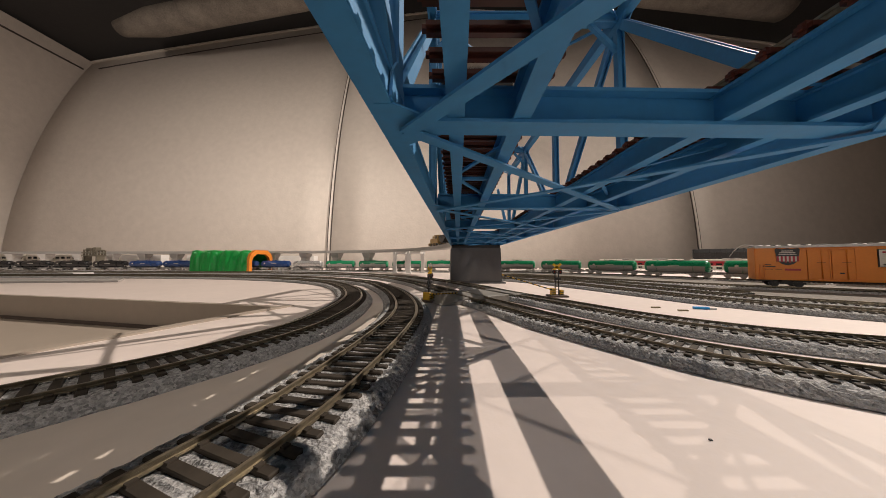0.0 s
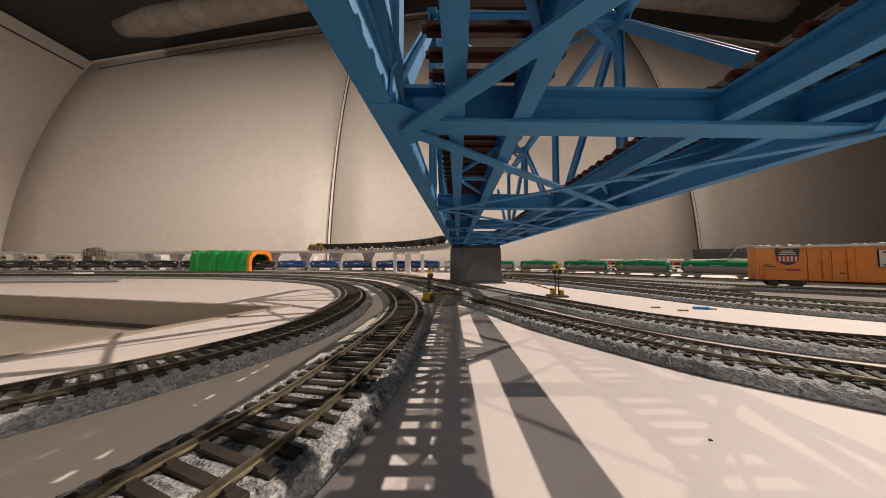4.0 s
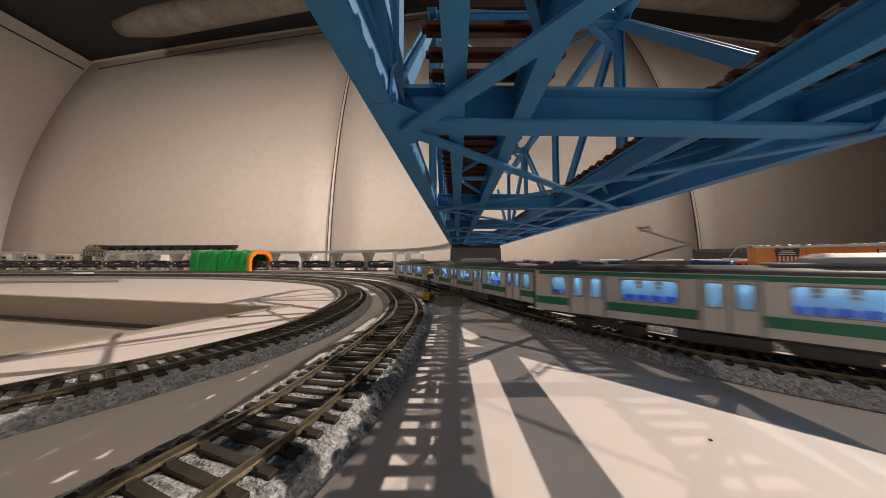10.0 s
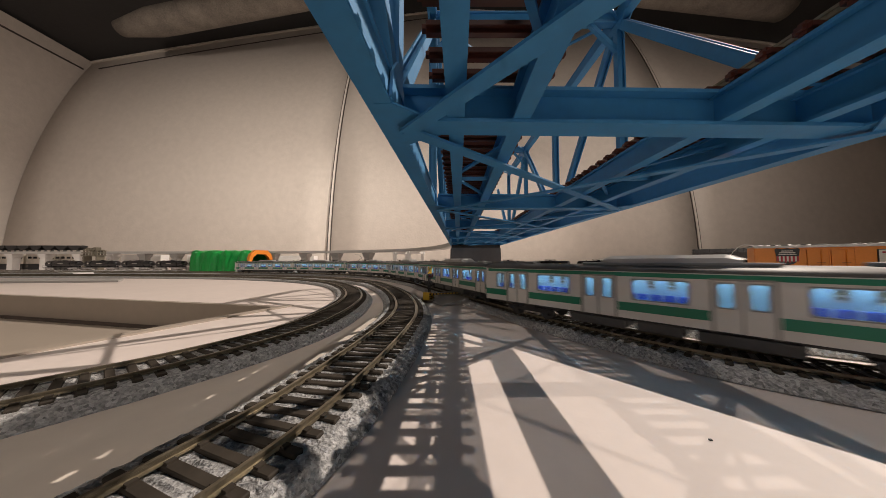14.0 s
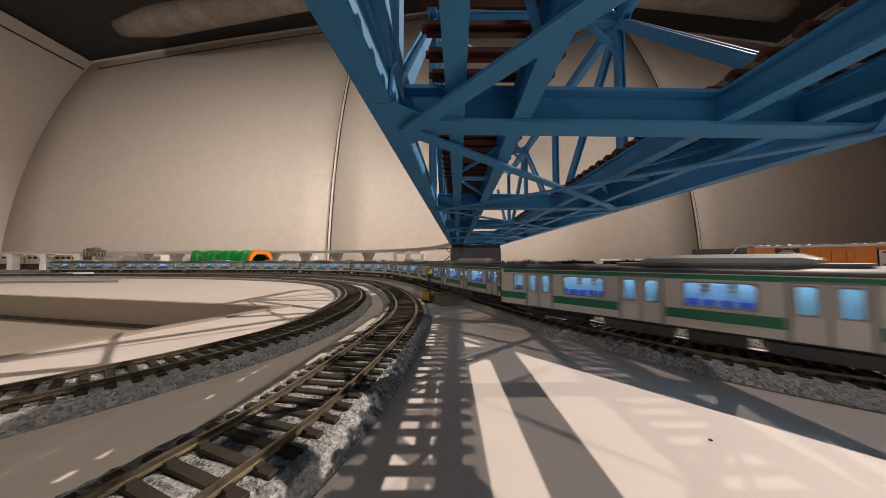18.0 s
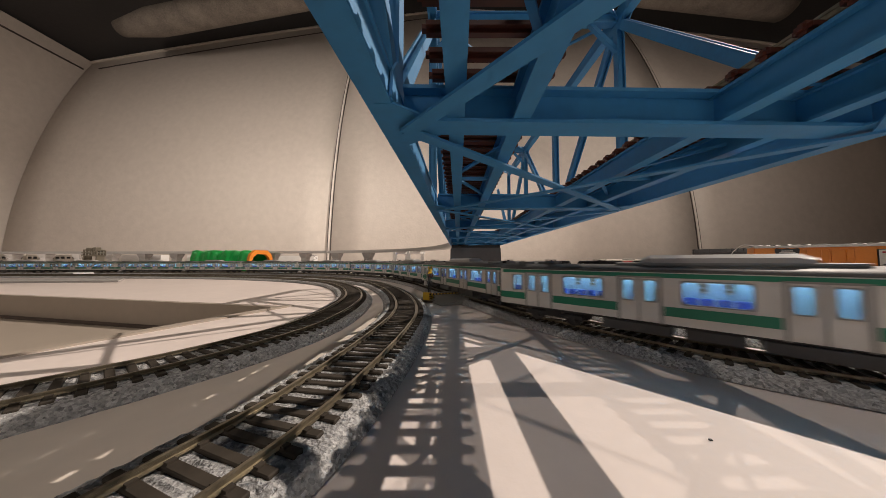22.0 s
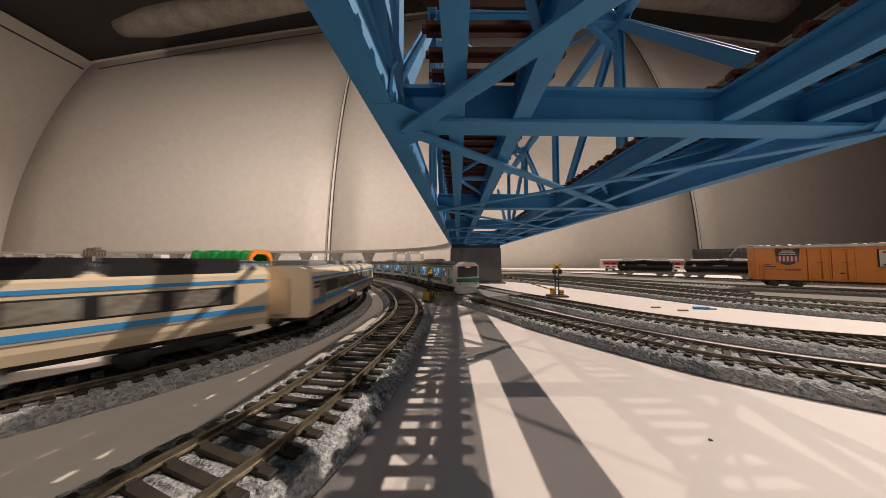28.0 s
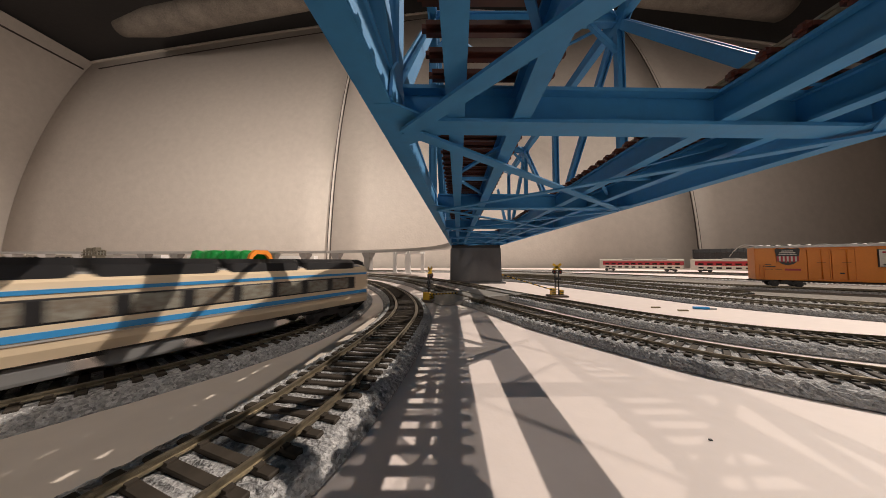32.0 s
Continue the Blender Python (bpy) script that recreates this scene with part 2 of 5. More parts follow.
line_h = Line([(1.25, 0.1), (1.16, 0.45), (1.05, 0.64), (0.93, 0.79), (0.76, 0.94), (0.55, 1.05), (0.2, 1.13)], RAIL)
line_t = Line([(1.55, -4.6), (1.50, -2.0), (1.32, -0.4), (1.04, 0.08), (0.82, 0.33), (0.705, 0.455), (0.615, 0.565), (0.545, 0.67), (0.47, 0.77), (0.33, 0.88), (0.12, 0.965), (-0.10, 1.02), (-0.43, 1.06), (-0.9, 1.09), (-1.5, 1.08), (-2.1, 0.95), (-2.55, 0.4), (-2.6, -1.0), (-2.6, -4.6)], RAIL)
line_v = Line([(-0.115, -2.5), (-0.0421, -0.90), (0.0079, 0.0), (0.0382, 0.545), (0.0370, 0.62), (0.0235, 0.70), (-0.008, 0.79), (-0.055, 0.875), (-0.12, 0.955), (-0.22, 1.03), (-0.40, 1.11), (-0.75, 1.19), (-1.25, 1.23), (-1.9, 1.25), (-2.6, 1.20), (-2.8, 0.9), (-2.82, -3.0)], 0.0933)
line_v.rise = np.array([(0.0, -0.082), (line_v.near(-0.0421, -0.90), -0.0027), (line_v.near(0.0370, 0.62), -0.0027), (line_v.near(-0.40, 1.11), -0.004), (line_v.length, -0.004)])


# ---- room ----
def lean(z):
    """How far the bowed wall stands off, by height."""
    k = max(0.0, (z - 0.1)) / 1.6
    return 1.0 + 0.05 * k + 0.165 * k * k


WALL_Y, SIDE_X = 1.70, 2.96


def wall_top(x):
    return 1.71 + 0.326 * (x + SIDE_X) if x < 0.2 else 2.74 - 0.28 * (x - 0.2)


def back_point(x, f, off=0.0):
    z = -0.75 + (wall_top(x) + 0.75) * f
    return (x, WALL_Y * lean(z) - off, z)


def build_room():
    seams = [-SIDE_X, -0.765, 1.72, 3.3]
    for i, (x0, x1) in enumerate(zip(seams[:-1], seams[1:])):
        bm = bmesh.new()
        n, k = 10, 28
        rows = [[bm.verts.new(back_point(x0 + 0.004 + (x1 - x0 - 0.008) * a / n, b / k)) for a in range(n + 1)] for b in range(k + 1)]
        back = [[bm.verts.new(Vector(v.co) + Vector((0, 0.05, 0))) for v in r] for r in rows]
        for b in range(k):
            for a in range(n):
                for g in (rows, back):
                    f = bm.faces.new((g[b][a], g[b][a + 1], g[b + 1][a + 1], g[b + 1][a]))
                    f.smooth = True
            for a in (0, n):
                bm.faces.new((rows[b][a], back[b][a], back[b + 1][a], rows[b + 1][a]))
        tagged(part(f"wall_back_{i + 1}", bm, "wall"), "bowed greige fabric-textured wall panel", "wall", kind="structure")
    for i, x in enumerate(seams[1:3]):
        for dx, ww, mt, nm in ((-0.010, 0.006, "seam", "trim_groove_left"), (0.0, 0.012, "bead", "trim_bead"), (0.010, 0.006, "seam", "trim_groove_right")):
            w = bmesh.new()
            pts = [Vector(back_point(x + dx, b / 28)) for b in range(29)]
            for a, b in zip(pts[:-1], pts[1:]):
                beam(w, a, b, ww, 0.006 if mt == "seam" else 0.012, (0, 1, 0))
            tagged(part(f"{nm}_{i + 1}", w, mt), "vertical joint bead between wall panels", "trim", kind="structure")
    # groove under the top edge: its shade is drawn as thin dark bars
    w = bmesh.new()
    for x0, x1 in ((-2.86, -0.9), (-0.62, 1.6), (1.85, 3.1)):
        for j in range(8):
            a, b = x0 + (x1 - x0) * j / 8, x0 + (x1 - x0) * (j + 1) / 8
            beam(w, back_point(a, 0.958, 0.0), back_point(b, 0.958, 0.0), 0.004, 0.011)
    tagged(part("trim_groove", w, "seam"), "dark line in place of the shaded groove below the wall's top edge", "trim", kind="structure")
    w = bmesh.new()
    for j in range(16):
        a, b = -SIDE_X + 6.2 * j / 16, -SIDE_X + 6.2 * (j + 1) / 16
        beam(w, back_point(a, 1.0), back_point(b, 1.0), 0.03, 0.012)
    tagged(part("trim_top", w, "wall"), "pale edging along the top of the wall", "trim", kind="structure")
    # side walls, far wall behind the camera, floor and ceiling close the room
    left = boxes((-SIDE_X - 0.06, -SIDE_X, -5.2, 2.3, -0.75, 1.72))
    tagged(part("wall_left", left, "wall"), "greige fabric-textured side wall", "wall", kind="structure")
    # the side wall's groove, again a dark bar for its shade
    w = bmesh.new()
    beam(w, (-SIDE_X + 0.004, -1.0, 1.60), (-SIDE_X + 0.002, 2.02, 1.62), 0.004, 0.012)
    tagged(part("trim_left", w, "seam"), "dark line in place of the shaded groove along the side wall", "trim", kind="structure")
    tagged(part("wall_right", boxes((3.3, 3.36, -5.2, 2.4, -0.75, 2.9)), "wall"), "greige side wall of the room", "wall", kind="structure")
    tagged(part("wall_near", boxes((-3.1, 3.4, -5.26, -5.2, -0.75, 2.9)), "wall"), "greige wall of the room", "wall", kind="structure")
    tagged(part("floor", boxes((-3.1, 3.4, -5.26, 2.4, -0.80, -0.75)), "darkgrey"), "dark grey floor of the room", "floor", kind="structure")
    c = bmesh.new()
    v = [c.verts.new(p) for p in ((-3.1, 2.14, 1.70), (0.2, 2.70, 2.80), (3.4, 2.4, 1.90), (3.4, -5.3, 2.75), (0.2, -5.3, 3.1), (-3.1, -5.3, 1.72))]
    u = [c.verts.new(Vector(q.co) + Vector((0, 0, 0.06))) for q in v]
    c.faces.new((v[0], v[1], v[4], v[5]))
    c.faces.new((v[1], v[2], v[3], v[4]))
    c.faces.new((u[0], u[5], u[4], u[1]))
    c.faces.new((u[1], u[4], u[3], u[2]))
    tagged(part("ceiling", c, "ceiling"), "dark unlit ceiling", "ceiling", kind="structure")
    d = bmesh.new()
    for x0, x1, y0, y1, z0, z1 in ((-2.25, -0.45, 1.70, 1.62, 1.66, 1.92), (0.75, 2.4, 1.62, 1.70, 1.92, 1.82)):
        n = 14
        secs = []
        for j in range(n + 1):
            f = j / n
            p = Vector((x0 + (x1 - x0) * f, y0 + (y1 - y0) * f, z0 + (z1 - z0) * f))
            r = 0.075 * min(1, 0.55 + 3 * f)
            secs.append([p + Vector((0, math.cos(a) * r * 1.2, math.sin(a) * r)) for a in [2 * math.pi * q / 16 for q in range(16)]])
        loft(d, secs, smooth=True)
    tagged(part("ceiling_beam", d, "concrete"), "rough grey-brown plastered ceiling beams", "beam", kind="structure")


WELL = [(-0.156, 0.256), (-1.25, 0.480), (-1.372, 0.174), (-0.278, -0.050)]


def build_table():
    """One white top that carries all lines, with an open well on the inside of the curve."""
    bm = bmesh.new()
    outer = [(-2.85, -4.95), (3.2, -4.95), (3.2, 1.62), (-2.85, 1.62)]
    edges = []
    for ring in (outer, WELL):
        vs = [bm.verts.new((*p, 0)) for p in ring]
        edges += [bm.edges.new((vs[i], vs[(i + 1) % 4])) for i in range(4)]
    bmesh.ops.triangle_fill(bm, edges=edges, use_beauty=True)
    low = bmesh.ops.extrude_face_region(bm, geom=list(bm.faces))
    bmesh.ops.translate(bm, vec=(0, 0, -0.018), verts=[v for v in low["geom"] if isinstance(v, bmesh.types.BMVert)])
    tagged(part("table_top", bm, "table"), "smooth white laminate layout table top", "table", kind="structure")
    for i in range(4):
        a, b = Vector((*WELL[i], 0)), Vector((*WELL[(i + 1) % 4], 0))
        out = Vector((-(b - a).y, (b - a).x, 0)).normalized()
        if out.dot(Vector((-0.76, 0.21, 0)) - a) > 0:
            out = -out
        q = bmesh.new()
        beam(q, a - out * 0.002 + Vector((0, 0, -0.0150)), b - out * 0.002 + Vector((0, 0, -0.0150)), 0.003, 0.0290)
        tagged(part("well_wall", q, "board"), "beige board lining the well in the table", "board", kind="structure")
    c = Vector((-0.76, 0.21, 0))
    bm = bmesh.new()
    bm.faces.new([bm.verts.new(c + (Vector((*p, 0)) - c) * 1.01 + Vector((0, 0, -0.0285))) for p in WELL])
    bmesh.ops.translate(bm, vec=(0, 0, -0.006), verts=[v for v in bmesh.ops.extrude_face_region(bm, geom=list(bm.faces))["geom"] if isinstance(v, bmesh.types.BMVert)])
    tagged(part("well_floor", bm, "board"), "beige board at the bottom of the well", "board", kind="structure")
    q = bmesh.new()
    a, b = Vector((*WELL[0], -0.0275)), Vector((*WELL[1], -0.0275))
    n = Vector((-0.2, -0.98, 0)) * 0.006
    beam(q, a + n, b + n, 0.010, 0.002)
    tagged(part("well_slot", q, "board_dark"), "dark timber strip along the foot of the well", "trim", kind="structure")
    q = bmesh.new()
    a, b = Vector((*WELL[0], 0.0006)), Vector((*WELL[3], 0.0006))
    beam(q, a + Vector((0.004, 0, 0)), b + Vector((0.004, 0, 0)), 0.008, 0.0012)
    tagged(part("well_rim", q, "board"), "thin beige edging on the well's rim", "trim", kind="structure")


# ---- track ----
def track(line, lo, hi, label, near=(0.0, 0.18, 0.40), step=0.0052, name="railway_track", base=True):
    t = thing(name, label, "track", group="tracks")
    bm = bmesh.new()
    half = [(0.0197, -RAIL), (0.0205, -0.0064), (0.0204, -0.0057), (0.0198, -0.0050), (0.0192, -0.0043), (0.0186, -0.0037), (0.0180, -0.0030), (0.0173, -0.0025), (0.0165, -0.0023), (0.0156, -0.0023), (0.0144, -0.0022), (0.0128, -0.0021), (0.0108, -0.0021), (0.0086, -0.0022), (0.0058, -0.0021), (0.0028, -0.0021)]
    prof = [(-o, h) for o, h in half] + [(o, h) for o, h in half[::-1]]
    rng = random.Random(int(abs(lo * 977 + line.length * 131)))
    s, cuts = lo, []
    while s < hi:
        p = line.at(s)
        d = math.hypot(p.x - near[0], p.y - near[1])
        cuts.append((s, 0.00030 if d < 0.45 else 0.00012))
        s += 0.0009 if d < 0.16 else 0.0015 if d < 0.34 else 0.01
    secs = []
    last = len(prof) - 1
    for s, rough in cuts + [(hi, 0.0)]:
        d = line.way(s)
        nx = Vector((d.y, -d.x, 0))
        p = line.at(s)
        secs.append([p + nx * (o + (rng.uniform(-rough, rough) if 1 < i < last - 1 else 0)) + Vector((0, 0, h + (rng.uniform(-rough * 1.3, rough * 0.9) if 1 < i < last - 1 else 0))) for i, (o, h) in enumerate(prof)])
    loft(bm, secs, closed=False)
    part("roadbed", bm, "ballast", t, "moulded grey ballast roadbed")
    for off in (-0.0087, 0.0087):
        bm = bmesh.new()
        shape = [(-0.0011, -0.0015), (0.0011, -0.0015), (0.0011, -0.0013), (0.0003, -0.0011), (0.0003, -0.0006), (0.00045, -0.0005), (0.00045, 0.0), (-0.00045, 0.0), (-0.00045, -0.0005), (-0.0003, -0.0006), (-0.0003, -0.0011), (-0.0011, -0.0013)]
        secs = []
        n = max(2, int((hi - lo) / 0.006))
        for i in range(n + 1):
            s = lo + (hi - lo) * i / n
            d = line.way(s)
            nx = Vector((d.y, -d.x, 0))
            p = line.at(s)
            secs.append([p + nx * (off + o) + Vector((0, 0, h)) for o, h in shape])
        loft(bm, secs)
        part("rail", bm, "rail", t)
    rest = bmesh.new()
    n = int((hi - lo) / step)
    for i in range(n):
        s = lo + (i + 0.5) * step
        p = line.at(s)
        a = line.way(s)
        if math.hypot(p.x - near[0], p.y - near[1]) < near[2]:
            o = part("sleeper", sleeper_mesh, None, t)
            o.matrix_basis = Matrix.Translation(p) @ Matrix.Rotation(math.atan2(a.y, a.x) + rng.uniform(-0.012, 0.012), 4, "Z")
        else:
            nx = Vector((a.y, -a.x, 0)) * 0.0142
            beam(rest, p - nx + Vector((0, 0, -0.0022)), p + nx + Vector((0, 0, -0.0022)), 0.0024, 0.0016)
    if len(rest.verts):
        tagged(part("sleeper_run", rest, "sleeper", t), kind="stuff")
    else:
        rest.free()
    return t


sm = bmesh.new()
box(sm, -0.00122, 0.00122, -0.0142, 0.0142, -0.0036, -0.0014)
bmesh.ops.bevel(sm, geom=list(sm.edges), offset=0.00025, segments=1, affect="EDGES")
for yy in (-0.0087, 0.0087):
    for dy in (-0.0017, 0.0017):
        box(sm, -0.0008, 0.0008, yy + dy - 0.0006, yy + dy + 0.0006, -0.0015, -0.0009)
sleeper_mesh = bpy.data.meshes.new("sleeper")
sm.to_mesh(sleeper_mesh)
sm.free()
sleeper_mesh.materials.append(M["sleeper"])


def build_tracks():
    track(line_a, line_a.near(-0.95, -1.6), line_a.near(-2.1, -0.6), "curved model railway track on grey ballast")
    track(line_b, 0.3, line_b.length, "curved model railway track on grey ballast")
    track(line_c, line_c.near(1.75, -1.2), line_c.near(-2.4, 0.1), "model railway track sweeping away on grey ballast")
    track(line_d, 0.2, line_d.length, "model railway track beside the crossing")
    track(line_e, 0, line_e.length, "yard track on grey ballast", near=(0.25, 0.25, 0.2))
    track(line_f, 0, line_f.length, "yard track on grey ballast", near=(0.3, 0.25, 0.2))
    track(line_i, 0, line_i.length, "yard track on grey ballast", near=(0, 0, 0))
    track(line_g, 0, line_g.length, "yard siding on grey ballast", near=(0, 0, 0))
    track(line_h, 0, line_h.length, "far siding on grey ballast", near=(0, 0, 0))
    track(line_t, line_t.near(1.32, -0.4), line_t.near(-2.55, 0.4), "far freight track on grey ballast", near=(0, 0, 0))


# ---- bridge ----
def i_shape(w, web, z0, z1, fl):
    """The outline of a rolled joist: half flange width, half web, bottom, top, flange thickness."""
    return [(-w, z0), (w, z0), (w, z0 + fl), (web, z0 + fl), (web, z1 - fl), (w, z1 - fl), (w, z1), (-w, z1), (-w, z1 - fl), (-web, z1 - fl), (-web, z0 + fl), (-w, z0 + fl)]


BH = 0.0325  # the bridge's underside stands this far above the lens, and its members are given in this unit
BZ = EYE[2] + BH


def on_bridge(u, v, w):
    """A point of the bridge: across from truss to truss, along, and up from the underside."""
    return Vector((((1 - u) * (-0.515 + 0.066 * v) + u * (3.42 + 0.014 * v)) * BH, v * BH, BZ + w * BH))


def bridge_bar(ring, a, b, up=(0, 0, 1)):
    """A bar of the given cross-section (across, up) between two points."""
    d = (b - a).normalized()
    side = d.cross(Vector(up)).normalized()
    top = side.cross(d)
    return loft(bmesh.new(), [[p + side * (i * BH) + top * (j * BH) for i, j in ring] for p in (a, b)])


def h_bar(a, b, wide, deep, across):
    """A riveted H member: two side plates that face across the bridge, joined by a web."""
    bm = bmesh.new()
    for s in (-1, 1):
        beam(bm, a + across * (s * wide * BH), b + across * (s * wide * BH), 0.024 * BH, 2 * deep * BH, (b - a).normalized().cross(across))
    beam(bm, a, b, 2 * wide * BH - 0.024 * BH, 0.03 * BH, (b - a).normalized().cross(across))
    return bm


def build_bridge():
    t = thing("truss_bridge", "blue plastic double-track truss bridge on a grey pier", "bridge", pose(*on_bridge(0.5, 1.87, 0)))
    inv = t.matrix_world.inverted()

    def piece(name, bm, material="blue", parent=t, label=""):
        bmesh.ops.transform(bm, matrix=inv, verts=bm.verts)
        return part(name, bm, material, parent, label)

    TOP, P = 3.8, 2.98
    ks = list(range(-4, 6))
    vs = {k: 1.87 + P * k for k in ks}
    v0, v1 = vs[-4] - 0.2, vs[5] + 0.2
    across = Vector((1, -0.03, 0)).normalized()
    chord = [(-0.082, 0), (0.082, 0), (0.082, 0.020), (0.068, 0.024), (0.068, 0.215), (0.082, 0.220), (0.082, 0.242), (-0.082, 0.242), (-0.082, 0.220), (-0.068, 0.215), (-0.068, 0.024), (-0.082, 0.020)]
    for u, s in ((0, 1), (1, -1)):
        piece("bottom_chord", bridge_bar(chord, on_bridge(u, v0, 0), on_bridge(u, v1, 0)))
        piece("top_chord", bridge_bar(chord, on_bridge(u, vs[-3], TOP - 0.12), on_bridge(u, vs[4], TOP - 0.12)))
        for k in ks:
            v = vs[k]
            inner = -4 < k < 5
            if inner:
                piece("vertical", h_bar(on_bridge(u, v, 0.235), on_bridge(u, v, TOP - 0.12), 0.062, 0.085 if k % 2 == 0 else 0.065, across))
            for w, g, on in ((0.12, 1, True), (TOP, -1, inner and k % 2 != 0)):
                if on:
                    shape = [(-0.34, -0.10), (0.34, -0.10), (0.30, 0.10), (0.14, 0.28), (-0.14, 0.28), (-0.30, 0.10)]
                    for e in (-0.066, 0.066):
                        q = on_bridge(u, v, w) + across * (e * BH)
                        piece("gusset", loft(bmesh.new(), [[q + across * (d * BH) + Vector((0, a * BH, b * g * BH)) for a, b in shape] for d in (-0.010, 0.010)]))
            # flat plate that ties the bracing to the chord
            q = on_bridge(u, v, 0)
            flat = [(-0.05 * s, -0.30), (0.07 * s, -0.30), (0.32 * s, -0.11), (0.32 * s, 0.11), (0.07 * s, 0.30), (-0.05 * s, 0.30)]
            piece("joint_plate", loft(bmesh.new(), [[q + Vector((a * BH, b * BH, z * BH)) for a, b in flat] for z in (-0.002, 0.012)]))
        for k in ks[:-1]:
            lo, hi = (k, k + 1) if k % 2 == 0 else (k + 1, k)
            piece("diagonal", h_bar(on_bridge(u, vs[lo], 0.18), on_bridge(u, vs[hi], TOP - 0.05), 0.056, 0.075, across))
    beam_ring = i_shape(0.100, 0.018, 0.0, 0.270, 0.026)
    for k in ks:
        v = vs[k]
        piece("floor_beam", bridge_bar(beam_ring, on_bridge(0.026, v, 0), on_bridge(0.974, v + 0.08, 0)))
        if -4 < k < 5 and k % 2 != 0:
            piece("top_strut", bridge_bar(i_shape(0.07, 0.02, -0.12, 0.12, 0.02), on_bridge(0, v, TOP), on_bridge(1, v, TOP)))
            for u, e in ((0, 0.16), (1, 0.84)):
                piece("portal_brace", beam(bmesh.new(), on_bridge(u, v, TOP - 0.70), on_bridge(e, v, TOP - 0.08), 0.08 * BH, 0.08 * BH))
    for k in ks[:-1]:
        va, vb = vs[k], vs[k + 1]
        for ua, ub, w in ((0.03, 0.97, -0.018), (0.97 if k >= 0 else 0.74, 0.03, -0.038)):
            piece("lateral_brace", beam(bmesh.new(), on_bridge(ua, va, w), on_bridge(ub, vb, w), 0.115 * BH, 0.020 * BH))
        if -4 < k < 4:
            for ua, ub in ((0, 1), (1, 0)):
                piece("top_brace", beam(bmesh.new(), on_bridge(ua, va, TOP + 0.01 * ua), on_bridge(ub, vb, TOP + 0.01 * ua), 0.045 * BH, 0.045 * BH))
        # light bracing between the stringers of each track
        mid = (va + vb) / 2
        for ua, ub in ((0.128, 0.252), (0.650, 0.820)):
            piece("stringer_strut", beam(bmesh.new(), on_bridge(ua, mid, 0.10), on_bridge(ub, mid, 0.10), 0.05 * BH, 0.04 * BH))
            for vv in (va + 0.55, vb - 0.55):
                piece("stringer_brace", beam(bmesh.new(), on_bridge(ua, mid + (vv - mid) * 0.1, 0.13), on_bridge(ub, vv, 0.13), 0.04 * BH, 0.03 * BH))
    string_ring = i_shape(0.062, 0.020, 0.030, 0.262, 0.024)
    for u in (0.128, 0.252, 0.650, 0.820):
        piece("stringer", bridge_bar(string_ring, on_bridge(u, v0, 0), on_bridge(u, v1, 0)))
    for uc in (0.193, 0.740):
        shared = None
        n = int((v1 - v0) / 0.18)
        for i in range(n):
            q = inv @ on_bridge(uc, v0 + 0.1 + i * 0.18, 0.264)
            if shared is None:
                bm = boxes((-0.44 * BH, 0.44 * BH, -0.042 * BH, 0.042 * BH, 0, 0.075 * BH))
                bmesh.ops.bevel(bm, geom=list(bm.edges), offset=0.024 * BH, segments=2, affect="EDGES")
                o = part("bridge_sleeper", bm, "brown", t)
                shared = o.data
            else:
                o = part("bridge_sleeper", shared, None, t)
            o.location = q
        for e in (-1, 1):
            d = Vector((e * 0.0087, 0, 0))
            piece("bridge_rail", bridge_bar([(-0.034, 0), (0.034, 0), (0.034, 0.008), (0.009, 0.014), (0.009, 0.045), (0.014, 0.048), (0.014, 0.066), (-0.014, 0.066), (-0.014, 0.048), (-0.009, 0.045), (-0.009, 0.014), (-0.034, 0.008)], on_bridge(uc, v0, 0.339) + d, on_bridge(uc, v1, 0.339) + d), "rail")
    return t


def build_pier():
    t = thing("bridge_pier", "dark grey plastic bridge pier with a flat base plate", "pier", pose(0.0665, 0.542, 0))
    a, b = (0.0512, 0.033), (0.0498, 0.031)
    bm = loft(bmesh.new(), [[(x * p[0], y * p[1], z) for x, y in ((-1, -1), (1, -1), (1, 1), (-1, 1))] for z, p in ((0.003, a), (0.0715, b))])
    bmesh.ops.bevel(bm, geom=list(bm.edges), offset=0.001, segments=2, affect="EDGES")
    part("shaft", bm, "pier", t)
    part("foot", boxes((-0.055, 0.058, -0.037, 0.037, 0.0, 0.003), bevel=0.0008), "pier", t)
    part("bearing", boxes((-0.0485, 0.0485, -0.0300, 0.0300, 0.0715, 0.0772), bevel=0.0006), "black", t)
    copy_thing(t, pose(0.030, -0.325, 0))


# ---- commuter train ----
def bogie(bm, x, z=0.0):
    for dx in (-0.011, 0.011):
        for y in (-0.0098, 0.0098):
            rod(bm, (x + dx, y - 0.001, 0.0048), (x + dx, y + 0.001, 0.0048), 0.0048, 14)
        rod(bm, (x + dx, -0.011, 0.0048), (x + dx, 0.011, 0.0048), 0.001, 6)
    for y in (-0.0125, 0.0125):
        box(bm, x - 0.017, x + 0.017, y - 0.0009, y + 0.0009, 0.0042, 0.0066)
        for dx in (-0.011, 0.011):
            box(bm, x + dx - 0.0022, x + dx + 0.0022, y - 0.0013, y + 0.0013, 0.0030, 0.0068)
        box(bm, x - 0.0045, x + 0.0045, y - 0.0012, y + 0.0012, 0.0055, 0.0095)
    box(bm, x - 0.004, x + 0.004, -0.011, 0.011, 0.004, 0.010)


PITCH = 0.2075
HALF, WIDE = 0.1042, 0.0156


